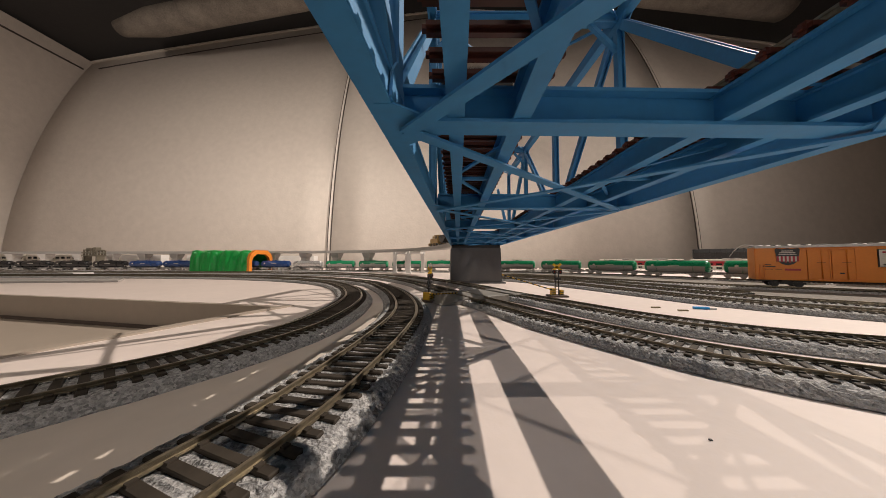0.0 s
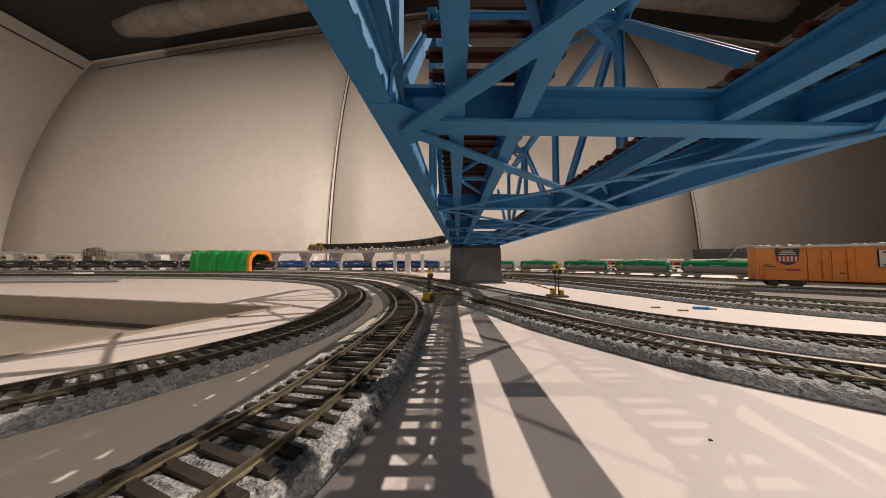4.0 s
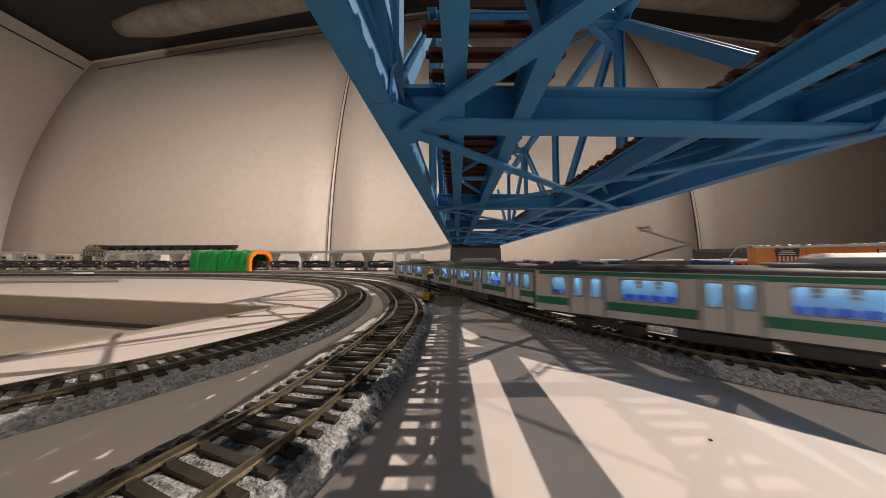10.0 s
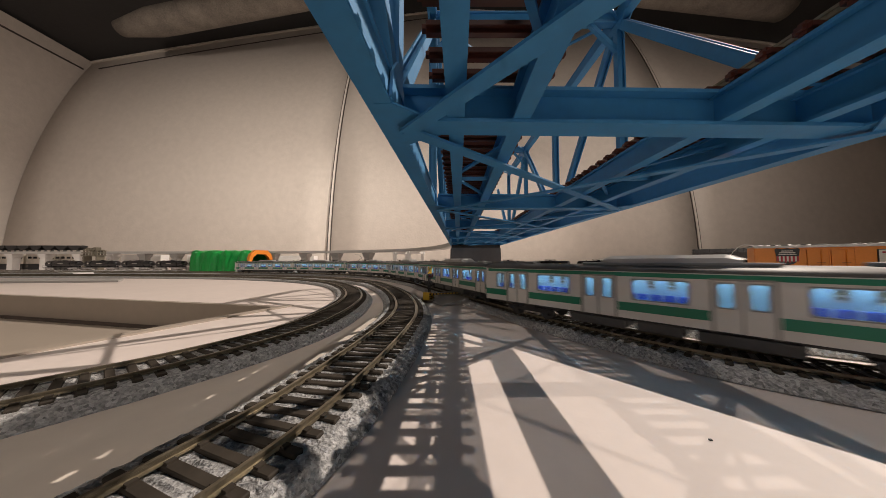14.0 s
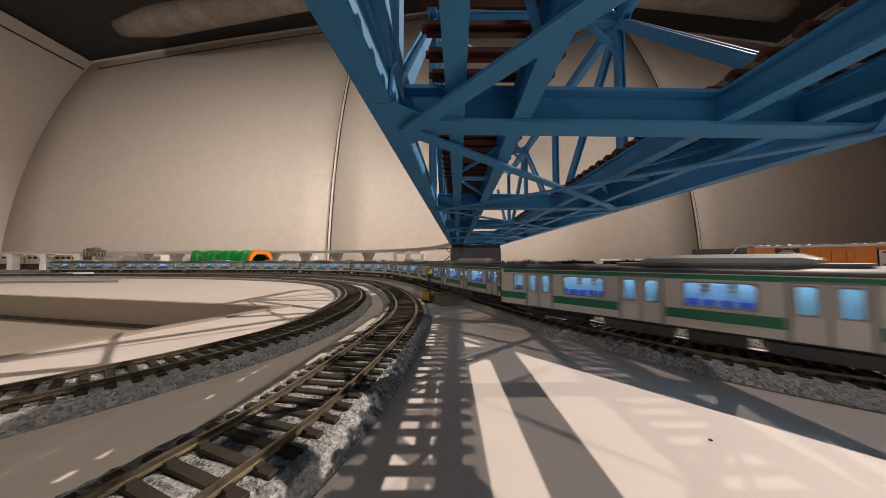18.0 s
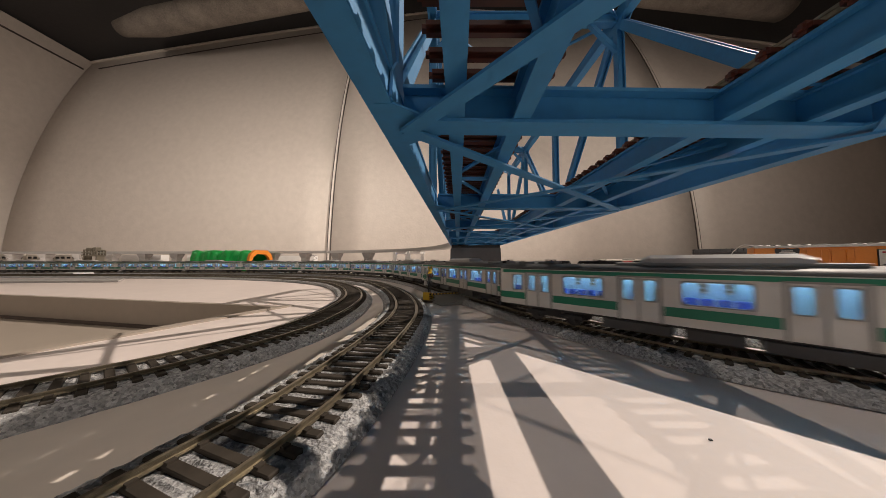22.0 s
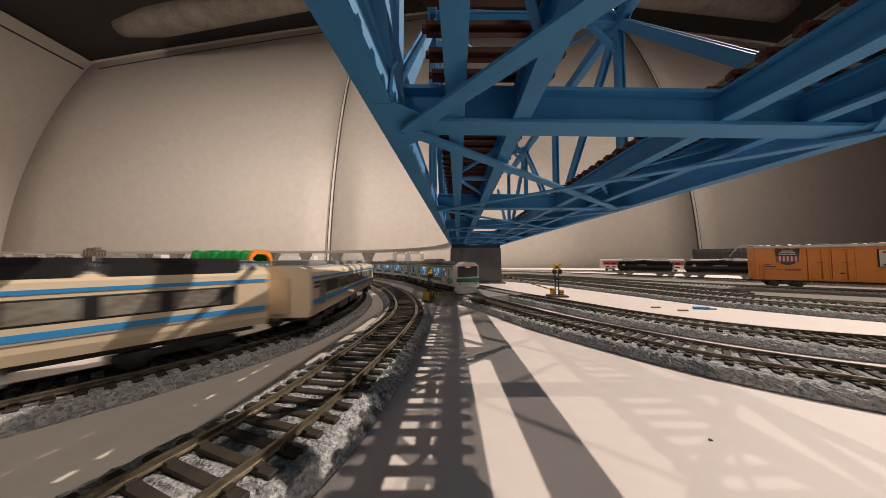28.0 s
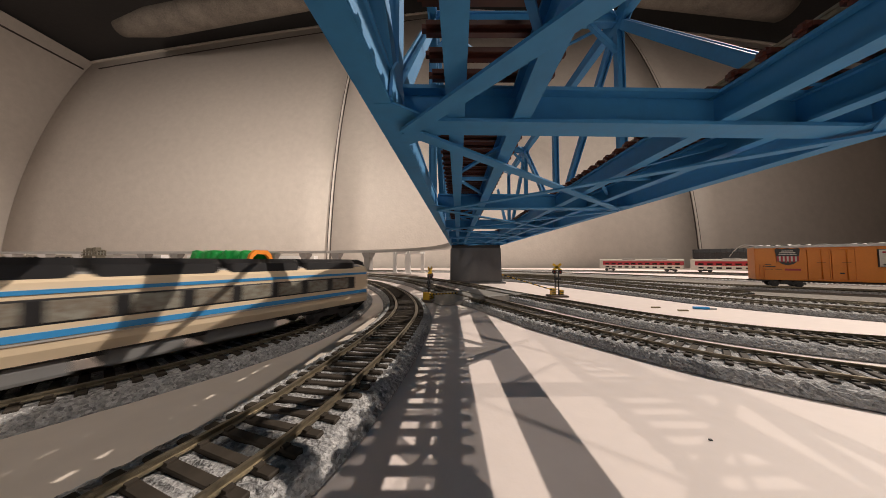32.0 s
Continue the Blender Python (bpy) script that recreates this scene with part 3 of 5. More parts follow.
def roof_section(x, w, z0, z1, n=10):
    return [(x, w * math.cos(math.pi * i / n), z0 + (z1 - z0) * math.sin(math.pi * i / n) ** 0.8) for i in range(n + 1)]


def commuter_car(front=False, back=False, pantograph=False):
    t = thing("commuter_car", "silver model commuter car with green bands and blue-lit windows", "train car", group="commuter train cars")
    x0, x1 = -HALF, HALF
    doors = [-0.0765, -0.0255, 0.0255, 0.0765]
    dw, z0, z1, sill, head = 0.0082, 0.0092, 0.0326, 0.0188, 0.0289
    spans = []  # window openings
    for d in doors:
        spans += [(d - 0.0066, d - 0.0020), (d + 0.0020, d + 0.0066)]
    for a, b in zip(doors[:-1], doors[1:]):
        spans.append(((a + b) / 2 - 0.0102, (a + b) / 2 + 0.0102))
    spans += [(doors[0] - 0.0180, doors[0] - 0.0108), (doors[-1] + 0.0108, doors[-1] + 0.0180)]
    if back:
        spans = [q for q in spans if q[0] > doors[0] - 0.009]
    if front:
        spans = [q for q in spans if q[1] < doors[-1] + 0.009]
    spans.sort()
    for y in (-WIDE, WIDE):
        bm = bmesh.new()
        yi, yo = sorted((y * 0.94, y))
        box(bm, x0, x1, yi, yo, z0, sill)
        box(bm, x0, x1, yi, yo, head, z1)
        at = x0
        for a, b in spans:
            box(bm, at, a, yi, yo, sill, head)
            at = b
        box(bm, at, x1, yi, yo, sill, head)
        part("side", bm, "silver", t)
        out = 1 if y > 0 else -1
        for d in doors:
            # a proud frame round each pair of doors, with the joint between the leaves
            pts = [(d - dw - 0.0005, z0 - 0.0004), (d - dw - 0.0005, head + 0.0018), (d + dw + 0.0005, head + 0.0018), (d + dw + 0.0005, z0 - 0.0004), (d + dw - 0.0005, z0 - 0.0004), (d + dw - 0.0005, head + 0.0010), (d + 0.0003, head + 0.0010), (d + 0.0003, z0), (d - 0.0003, z0), (d - 0.0003, head + 0.0010), (d - dw + 0.0005, head + 0.0010), (d - dw + 0.0005, z0 - 0.0004)]
            part("door_frame", loft(bmesh.new(), [[(a, yy, c) for a, c in pts] for yy in (y, y + out * 0.0004)]), "door_edge", t)
        bm = bmesh.new()
        box(bm, x0 + 0.002, x1 - 0.002, *sorted((y, y + out * 0.0003)), 0.0302, 0.0322)
        part("upper_band", bm, "stripe_green", t, "green band below the roof")
        for a, b in zip([x0] + [d + dw + 0.0006 for d in doors], [d - dw - 0.0006 for d in doors] + [x1]):
            part("belt", boxes((a + 0.0003, b - 0.0003, *sorted((y, y + out * 0.0003)), 0.0130, 0.0172)), "stripe_green", t, "green waist band")
        for a, b in spans:
            bm = bmesh.new()
            for px, sx in ((a, 1), (b, -1)):
                for pz, sz in ((sill, 1), (head, -1)):
                    r = min(0.0026, (b - a) * 0.36)
                    tri = [(px, pz)] + [(px + sx * r * (1 - math.cos(q)), pz + sz * r * (1 - math.sin(q))) for q in (math.pi / 2, math.pi / 3, math.pi / 6, 0.0)]
                    loft(bm, [[(u, yy, v) for u, v in tri] for yy in (y * 0.945, y + out * 0.00005)])
            for q in ((a, b, sill - 0.0003, sill + 0.00025), (a, b, head - 0.00025, head + 0.0003)):
                box(bm, q[0], q[1], *sorted((y * 0.95, y + out * 0.00025)), q[2], q[3])
            for q in (a, b):
                box(bm, q - 0.00028, q + 0.00028, *sorted((y * 0.95, y + out * 0.00025)), sill, head)
            part("window_frame", bm, "door_edge", t)
            part("pane", boxes((a, b, *sorted((y * 0.965, y * 0.975)), sill, head)), PANE, t, "clear window pane")
    for x, s, cab in ((x0, -1, back), (x1, 1, front)):
        if not cab:
            part("end_wall", boxes((x - 0.0004, x + 0.0004, -WIDE * 0.96, WIDE * 0.96, z0 + 0.001, z1 + 0.001)), "silver", t)
            part("gangway", boxes((*sorted((x, x + s * 0.0030)), -0.0128, 0.0128, 0.0085, 0.0325), bevel=0.0008), "black", t, "black gangway bellows")
        else:
            bm = loft(bmesh.new(), [[(x, -WIDE, z0), (x, WIDE, z0), (x, WIDE, z1), (x, 0.011, 0.0362), (x, -0.011, 0.0362), (x, -WIDE, z1)], [(x + s * 0.0035, -WIDE * 0.93, z0 - 0.001), (x + s * 0.0035, WIDE * 0.93, z0 - 0.001), (x + s * 0.002, WIDE * 0.93, z1), (x + s * 0.0015, 0.010, 0.0352), (x + s * 0.0015, -0.010, 0.0352), (x + s * 0.002, -WIDE * 0.93, z1)]])
            part("cab_front", bm, "white", t, "white cab front")
            part("windscreen", boxes((*sorted((x + s * 0.002, x + s * 0.0036)), -0.0125, 0.0125, 0.0200, 0.0318), bevel=0.0005), "darkglass", t)
            part("cab_band", boxes((*sorted((x + s * 0.002, x + s * 0.0040)), -0.0142, 0.0142, 0.0142, 0.0182)), "stripe_green", t)
            for y in (-0.0105, 0.0105):
                part("tail_lamp", rod(bmesh.new(), (x + s * 0.003, y, 0.0122), (x + s * 0.0044, y, 0.0122), 0.0009, 12), "red", t, "small unlit red tail lamp")
            part("destination", boxes((*sorted((x + s * 0.002, x + s * 0.0038)), -0.0030, 0.0030, 0.0303, 0.0317)), "sign_amber", t, "amber destination display")
            part("cowcatcher", boxes((*sorted((x - s * 0.006, x + s * 0.003)), -0.0125, 0.0125, 0.0012, 0.0080), bevel=0.0012), "white", t)
    bm = loft(bmesh.new(), [roof_section(x, WIDE, 0.0325, 0.0362) for x in (x0, x1)], smooth=True)
    part("roof", bm, "roofgrey", t, "dark grey curved roof")
    cx = -0.022 if pantograph else 0.0
    part("roof_plinth", boxes((cx - 0.036, cx + 0.036, -0.0095, 0.0095, 0.0352, 0.0372), bevel=0.0008), "grey", t)
    ring = [(-0.0090, 0.0370), (-0.0088, 0.0392), (-0.0060, 0.0408), (0.0060, 0.0408), (0.0088, 0.0392), (0.0090, 0.0370)]
    part("air_conditioner", loft(bmesh.new(), [[(cx + e, y * k, 0.0370 + (z - 0.0370) * q) for y, z in ring] for e, k, q in ((-0.026, 0.9, 0.55), (-0.022, 1, 1), (0.022, 1, 1), (0.026, 0.9, 0.55))]), "lightgrey", t, "pale grey roof air conditioner")
    for vx in (-0.088, -0.060, 0.076, 0.090):
        part("roof_vent", boxes((vx - 0.006, vx + 0.006, -0.0045, 0.0045, 0.0356, 0.0376), bevel=0.0006), "grey", t)
    if pantograph:
        for y in (-0.0090, 0.0090):
            part("pantograph_base", boxes((0.036, 0.062, y - 0.0005, y + 0.0005, 0.0362, 0.0380)), "grey", t)
        bm = boxes((0.058, 0.060, -0.0085, 0.0085, 0.0366, 0.0376), (0.038, 0.040, -0.0085, 0.0085, 0.0366, 0.0376))
        rod(bm, (0.058, 0, 0.038), (0.036, 0, 0.046), 0.0006, 6)
        rod(bm, (0.036, 0, 0.046), (0.054, 0, 0.0545), 0.0005, 6)
        rod(bm, (0.054, -0.011, 0.0547), (0.054, 0.011, 0.0547), 0.0006, 6)
        rod(bm, (0.0505, -0.011, 0.0547), (0.0505, 0.011, 0.0547), 0.0006, 6)
        rod(bm, (0.054, 0.006, 0.0547), (0.0505, 0.006, 0.0547), 0.0004, 6)
        part("pantograph", bm, "grey", t, "raised grey pantograph")
    # inside: floor, end panels, blue bench seats, ceiling with a lit strip
    part("saloon_floor", boxes((x0 + 0.002, x1 - 0.002, -WIDE * 0.93, WIDE * 0.93, 0.0095, 0.0105)), "grey", t)
    part("ceiling_lamp", boxes((x0 + 0.004, x1 - 0.004, -0.0055, 0.0055, 0.0316, 0.0321)), "glow_blue", t, "blue-white lit ceiling strip")
    part("saloon_partition", boxes((x0 + 0.004, x1 - 0.004, -0.0009, 0.0009, 0.0106, 0.0310)), "saloon", t)
    for y in (-1, 1):
        for a, b in zip([x0 - 0.004] + doors, doors + [x1 + 0.004]):
            lo, hi = max(a + 0.0098, x0 + 0.003), min(b - 0.0098, x1 - 0.003)
            part("bench", boxes((lo, hi, *sorted((y * WIDE * 0.52, y * WIDE * 0.90)), 0.0106, 0.0150), bevel=0.0006), "seat_blue", t, "blue bench seat")
            n = max(2, int((hi - lo) / 0.0052))
            for i in range(n):
                c = lo + (hi - lo) * (i + 0.5) / n
                part("seat_back", boxes((c - 0.0022, c + 0.0022, *sorted((y * WIDE * 0.40, y * WIDE * 0.52)), 0.0140, 0.0212), bevel=0.0007), "seat_blue", t, "blue seat back")
            for c in (lo - 0.0006, hi + 0.0006):
                part("grab_pole", rod(bmesh.new(), (c, y * WIDE * 0.50, 0.0106), (c, y * WIDE * 0.50, 0.0310), 0.00028, 6), "lightgrey", t)
    for a, b in zip(doors[:-1], doors[1:]):
        for y in (-0.0100, 0.0100):
            for c in ((a + b) / 2 - 0.0040, (a + b) / 2 + 0.0036):
                card = part("hanging_card", boxes((c - 0.0016, c + 0.0016, y - 0.0002, y + 0.0002, 0.0238, 0.0288)), "mark_white", t, "small white hanging card")
                part("card_print", boxes((c - 0.0011, c + 0.0011, y - 0.0003, y + 0.0003, 0.0246, 0.0256), (c - 0.0011, c + 0.0011, y - 0.0003, y + 0.0003, 0.0264, 0.0280)), "tan", card)
    if front or back:
        for e, on in ((-1, back), (1, front)):
            if on:
                for y in (-1, 1):
                    c = e * (doors[-1] + 0.0150)
                    yy = sorted((y * WIDE, y * (WIDE + 0.00035)))
                    door = part("cab_door", boxes((c - 0.0034, c + 0.0034, *yy, 0.0098, 0.0296)), "silver", t)
                    part("cab_door_panel", boxes((c - 0.0026, c + 0.0026, y * (WIDE + 0.0003) - 0.0002, y * (WIDE + 0.0003) + 0.0002, 0.0112, 0.0192)), "stripe_green", door, "green lower panel")
                    part("cab_door_window", boxes((c - 0.0024, c + 0.0024, y * (WIDE + 0.0003) - 0.0002, y * (WIDE + 0.0003) + 0.0002, 0.0200, 0.0282)), "cab_window", door)
                    part("cab_side", boxes((*sorted((e * (HALF - 0.0036), e * (HALF + 0.0006))), *sorted((y * WIDE * 0.97, y * (WIDE + 0.0005))), 0.0088, 0.0330), bevel=0.0004), "white", t, "white cab shell")
    part("underframe", boxes((x0 + 0.003, x1 - 0.003, -0.012, 0.012, 0.0075, 0.0094)), "black", t)
    for a, b, d in ((-0.040, -0.012, 0.0135), (-0.008, 0.010, 0.0125), (0.014, 0.042, 0.0135)):
        part("equipment_box", boxes((a, b, -d, d, 0.0030, 0.0078), bevel=0.0005), "darkgrey", t)
    for x in (-0.0685, 0.0685):
        bm = bmesh.new()
        bogie(bm, x)
        part("bogie", bm, "black", t)
    return t


# ---- limited express ----
XHALF, XPITCH = 0.1016, 0.2060


def express_car(front=False, black_roof=True):
    t = thing("express_car", "cream model express car with blue stripes and dark windows", "train car", group="express train cars")
    w, z0, z1 = 0.0160, 0.0092, 0.0318
    x0, x1 = -XHALF, XHALF - (0.012 if front else 0)

    def section(x, k=1.0, top=1.0):
        side = [(w * 0.93, z0), (w * 0.995, 0.0125), (w, 0.0190), (w * 0.97, 0.0285), (w * 0.93, z1), (w * 0.80, 0.0338), (w * 0.55, 0.0350), (0, 0.0354)]
        ring = [(x, y * k, z0 + (z - z0) * top) for y, z in side]
        return ring + [(x, -y * k, z0 + (z - z0) * top) for y, z in side[-2::-1]]
    secs = [section(x0, 0.94), section(x0 + 0.002), section(x1)]
    if front:
        secs += [section(x1 + 0.004, 0.97, 0.97), section(x1 + 0.009, 0.88, 0.82), section(x1 + 0.0125, 0.72, 0.55)]
    part("body", loft(bmesh.new(), secs), "cream", t)
    for y in (-1, 1):
        for za, zb, mt, nm in ((0.0285, 0.0298, "stripe_blue", "upper_stripe"), (0.0158, 0.0178, "stripe_blue", "waist_stripe"), (0.0149, 0.0155, "lightgrey", "grey_pinstripe")):
            yy = w * (0.962 if za > 0.02 else 0.994)
            part(nm, boxes((x0 + 0.001, x1 - 0.001, *sorted((y * (yy - 0.001), y * (yy + 0.0004))), za, zb)), mt, t)
        yy = w * 0.985
        part("window_band", boxes((x0 + 0.020, x1 - 0.012, *sorted((y * (yy - 0.001), y * (yy + 0.0004))), 0.0195, 0.0272), bevel=0.0006), "black", t, "black window band")
        n = 9
        a, b = x0 + 0.042, x1 - 0.016
        for i in range(n):
            c = a + (b - a) * (i + 0.5) / n
            h = (b - a) / n / 2 - 0.0019
            part("window", boxes((c - h, c + h, *sorted((y * (yy - 0.001), y * (yy + 0.0006))), 0.0202, 0.0266), bevel=0.0003), "window_green", t, "tinted window")
        for c in (x0 + 0.012, x0 + 0.0165):
            part("door_leaf_gap", boxes((c - 0.0009, c + 0.0009, *sorted((y * (w - 0.001), y * (w + 0.0003))), 0.0140, 0.0270)), "darkgrey", t)
        for z in (0.0258, 0.0236):
            part("side_plate", boxes((x0 + 0.0025, x0 + 0.0090, *sorted((y * (yy - 0.001), y * (yy + 0.0004))), z, z + 0.0014)), "black", t)
    bm = bmesh.new()
    for i in range(5):
        box(bm, x0 - 0.0008, x0 + 0.0004, 0.004, 0.009, 0.0125 + i * 0.004, 0.0130 + i * 0.004)
    part("end_ladder", bm, "cream", t)
    part("coupler", boxes((x0 - 0.0055, x0 + 0.001, -0.0020, 0.0020, 0.0065, 0.0090), bevel=0.0004), "black", t)
    part("end_door", boxes((x0 - 0.0006, x0 + 0.001, -0.0050, 0.0035, 0.0110, 0.0290), bevel=0.0003), "cream", t)
    if black_roof:
        segs = [(-0.094, -0.056), (-0.054, -0.020), (-0.018, 0.016), (0.018, 0.052), (0.054, 0.092)]
        for a, b in segs:
            bm = loft(bmesh.new(), [[(x, y * k, z) for y, z in ((-0.0140, 0.0328), (-0.0136, 0.0368), (-0.0090, 0.0390), (0.0090, 0.0390), (0.0136, 0.0368), (0.0140, 0.0328))] for x, k in ((a, 0.9), (a + 0.002, 1), (b - 0.002, 1), (b, 0.9))])
            part("roof_hood", bm, "black", t, "black roof equipment hood")
    else:
        for a, b in ((-0.090, -0.060), (-0.040, -0.008), (0.010, 0.036), (0.056, 0.082)):
            part("roof_unit", boxes((a, b, -0.0095, 0.0095, 0.0340, 0.0384), bevel=0.0018), "grey", t, "grey roof unit")
    part("roof_skin", loft(bmesh.new(), [[(x, w * 0.81 * math.cos(math.pi * i / 8), 0.0336 + 0.0022 * math.sin(math.pi * i / 8)) for i in range(9)] for x in (x0 + 0.003, x1 - 0.004)], smooth=True), "lightgrey", t, "pale grey roof")
    part("underframe", boxes((x0 + 0.004, x1 - 0.004, -0.012, 0.012, 0.0070, 0.0095)), "black", t)
    for a, b in ((-0.044, -0.020), (-0.014, 0.006), (0.012, 0.040)):
        part("equipment_box", boxes((a, b, -0.0135, 0.0135, 0.0030, 0.0085), bevel=0.0012), "grey", t)
    for x in (-0.074, 0.074):
        bm = bmesh.new()
        bogie(bm, x)
        part("bogie", bm, "black", t)
    return t


# ---- freight ----
def tank_car(paint, label, lower="lightgrey"):
    t = thing("tank_car", label, "tank car", group="tank train cars")
    r, z, n = 0.0135, 0.0250, 20
    secs = []
    for x, k in ((-0.0610, 0.45), (-0.0595, 0.80), (-0.0565, 0.97), (-0.053, 1), (0.053, 1), (0.0565, 0.97), (0.0595, 0.80), (0.0610, 0.45)):
        secs.append([(x, r * k * math.cos(2 * math.pi * i / n), z - 0.001 * (1 - k) + r * k * math.sin(2 * math.pi * i / n)) for i in range(n)])
    part("tank", loft(bmesh.new(), secs, smooth=True), paint, t)
    if lower:
        secs = [[(x, (r + 0.0002) * math.cos(a), z + (r + 0.0002) * math.sin(a)) for a in [math.pi - 0.02 + (math.pi + 0.04) * i / 10 for i in range(11)]] for x in (-0.054, 0.054)]
        part("lower_shell", loft(bmesh.new(), secs, closed=False, smooth=True), lower, t, "grey lower half of the tank")
    part("dome", rod(bmesh.new(), (0, 0, z + r - 0.002), (0, 0, z + r + 0.0022), 0.0045, 16), paint, t)
    bm = boxes((-0.016, 0.016, -0.0050, 0.0050, z + r + 0.0003, z + r + 0.0010))
    for x in (-0.016, 0.016):
        for y in (-0.005, 0.005):
            rod(bm, (x, y, z + r), (x, y, z + r + 0.004), 0.0003, 5)
    for y in (-0.005, 0.005):
        rod(bm, (-0.016, y, z + r + 0.004), (0.016, y, z + r + 0.004), 0.0003, 5)
    part("walkway", bm, paint, t)
    bm = bmesh.new()
    for x in (-0.034, 0.034):
        ring = [(math.cos(a) * (r + 0.0005), z + math.sin(a) * (r + 0.0005)) for a in [2 * math.pi * i / 18 for i in range(19)]]
        for (ya, za), (yb, zb) in zip(ring[:-1], ring[1:]):
            beam(bm, (x, ya, za), (x, yb, zb), 0.0018, 0.0006, (1, 0, 0))
    part("strap", bm, paint, t)
    part("underframe", boxes((-0.066, 0.066, -0.0045, 0.0045, 0.0095, 0.0120), (-0.066, -0.055, -0.0125, 0.0125, 0.0100, 0.0118), (0.055, 0.066, -0.0125, 0.0125, 0.0100, 0.0118)), "grey", t)
    bm = bmesh.new()
    for x in (-0.0655, 0.0655):
        for y in (-0.012, 0.012):
            rod(bm, (x, y, 0.0115), (x, y, 0.0185), 0.0004, 5)
        rod(bm, (x, -0.012, 0.0185), (x, 0.012, 0.0185), 0.0004, 5)
    part("end_rail", bm, "lightgrey", t)
    for y in (-1, 1):
        part("tank_mark", rod(bmesh.new(), (0.042, y * (r - 0.0004), z + 0.002), (0.042, y * (r + 0.0001), z + 0.002), 0.0028, 14), "mark_white", t, "round white and orange mark")
        part("lettering_bar", boxes((-0.010, 0.010, *sorted((y * (r - 0.0006), y * (r + 0.0001))), z + 0.0015, z + 0.0027)), "mark_white", t, "pale lettering bar")
    for x in (-0.044, 0.044):
        bm = bmesh.new()
        bogie(bm, x)
        part("bogie", bm, "lightgrey", t)
    return t


def hopper_car():
    t = thing("hopper_car", "short black model hopper car with sloped ends on the viaduct", "hopper car", group="hopper train cars")
    x, y, z1 = 0.0295, 0.0135, 0.0300
    part("body", loft(bmesh.new(), [[(-x, yy, 0.0225), (-x, yy, z1), (x, yy, z1), (x, yy, 0.0225), (0.010, yy, 0.0085), (-0.010, yy, 0.0085)] for yy in (-y, y)]), "black", t)
    part("top_rim", boxes((-x, x, -y - 0.0007, y + 0.0007, z1 - 0.0012, z1)), "darkgrey", t)
    for i in range(5):
        c = -x + 0.002 + (2 * x - 0.004) * i / 4
        part("rib", boxes((c - 0.0005, c + 0.0005, -y - 0.0007, y + 0.0007, 0.0228, z1 - 0.0012)), "black", t)
    rng = random.Random(3)
    bm = bmesh.new()
    grid = [[bm.verts.new((-x + 0.001 + (2 * x - 0.002) * i / 12, -y + 0.001 + (2 * y - 0.002) * j / 6, z1 + 0.0002 + 0.0016 * math.sin(math.pi * j / 6) * rng.uniform(0.4, 1))) for j in range(7)] for i in range(13)]
    for i in range(12):
        for j in range(6):
            bm.faces.new((grid[i][j], grid[i + 1][j], grid[i + 1][j + 1], grid[i][j + 1]))
    part("coal_load", bm, "black", t)
    part("underframe", boxes((-x - 0.0015, x + 0.0015, -0.0020, 0.0020, 0.0085, 0.0105)), "black", t)
    for a in (-0.0185, 0.0185):
        bm = bmesh.new()
        for s in (-0.0095, 0.0095):
            rod(bm, (a, s - 0.001, 0.0042), (a, s + 0.001, 0.0042), 0.0042, 14)
        rod(bm, (a, -0.0105, 0.0042), (a, 0.0105, 0.0042), 0.0010, 6)
        part("wheelset", bm, "darkgrey", t)
    return t


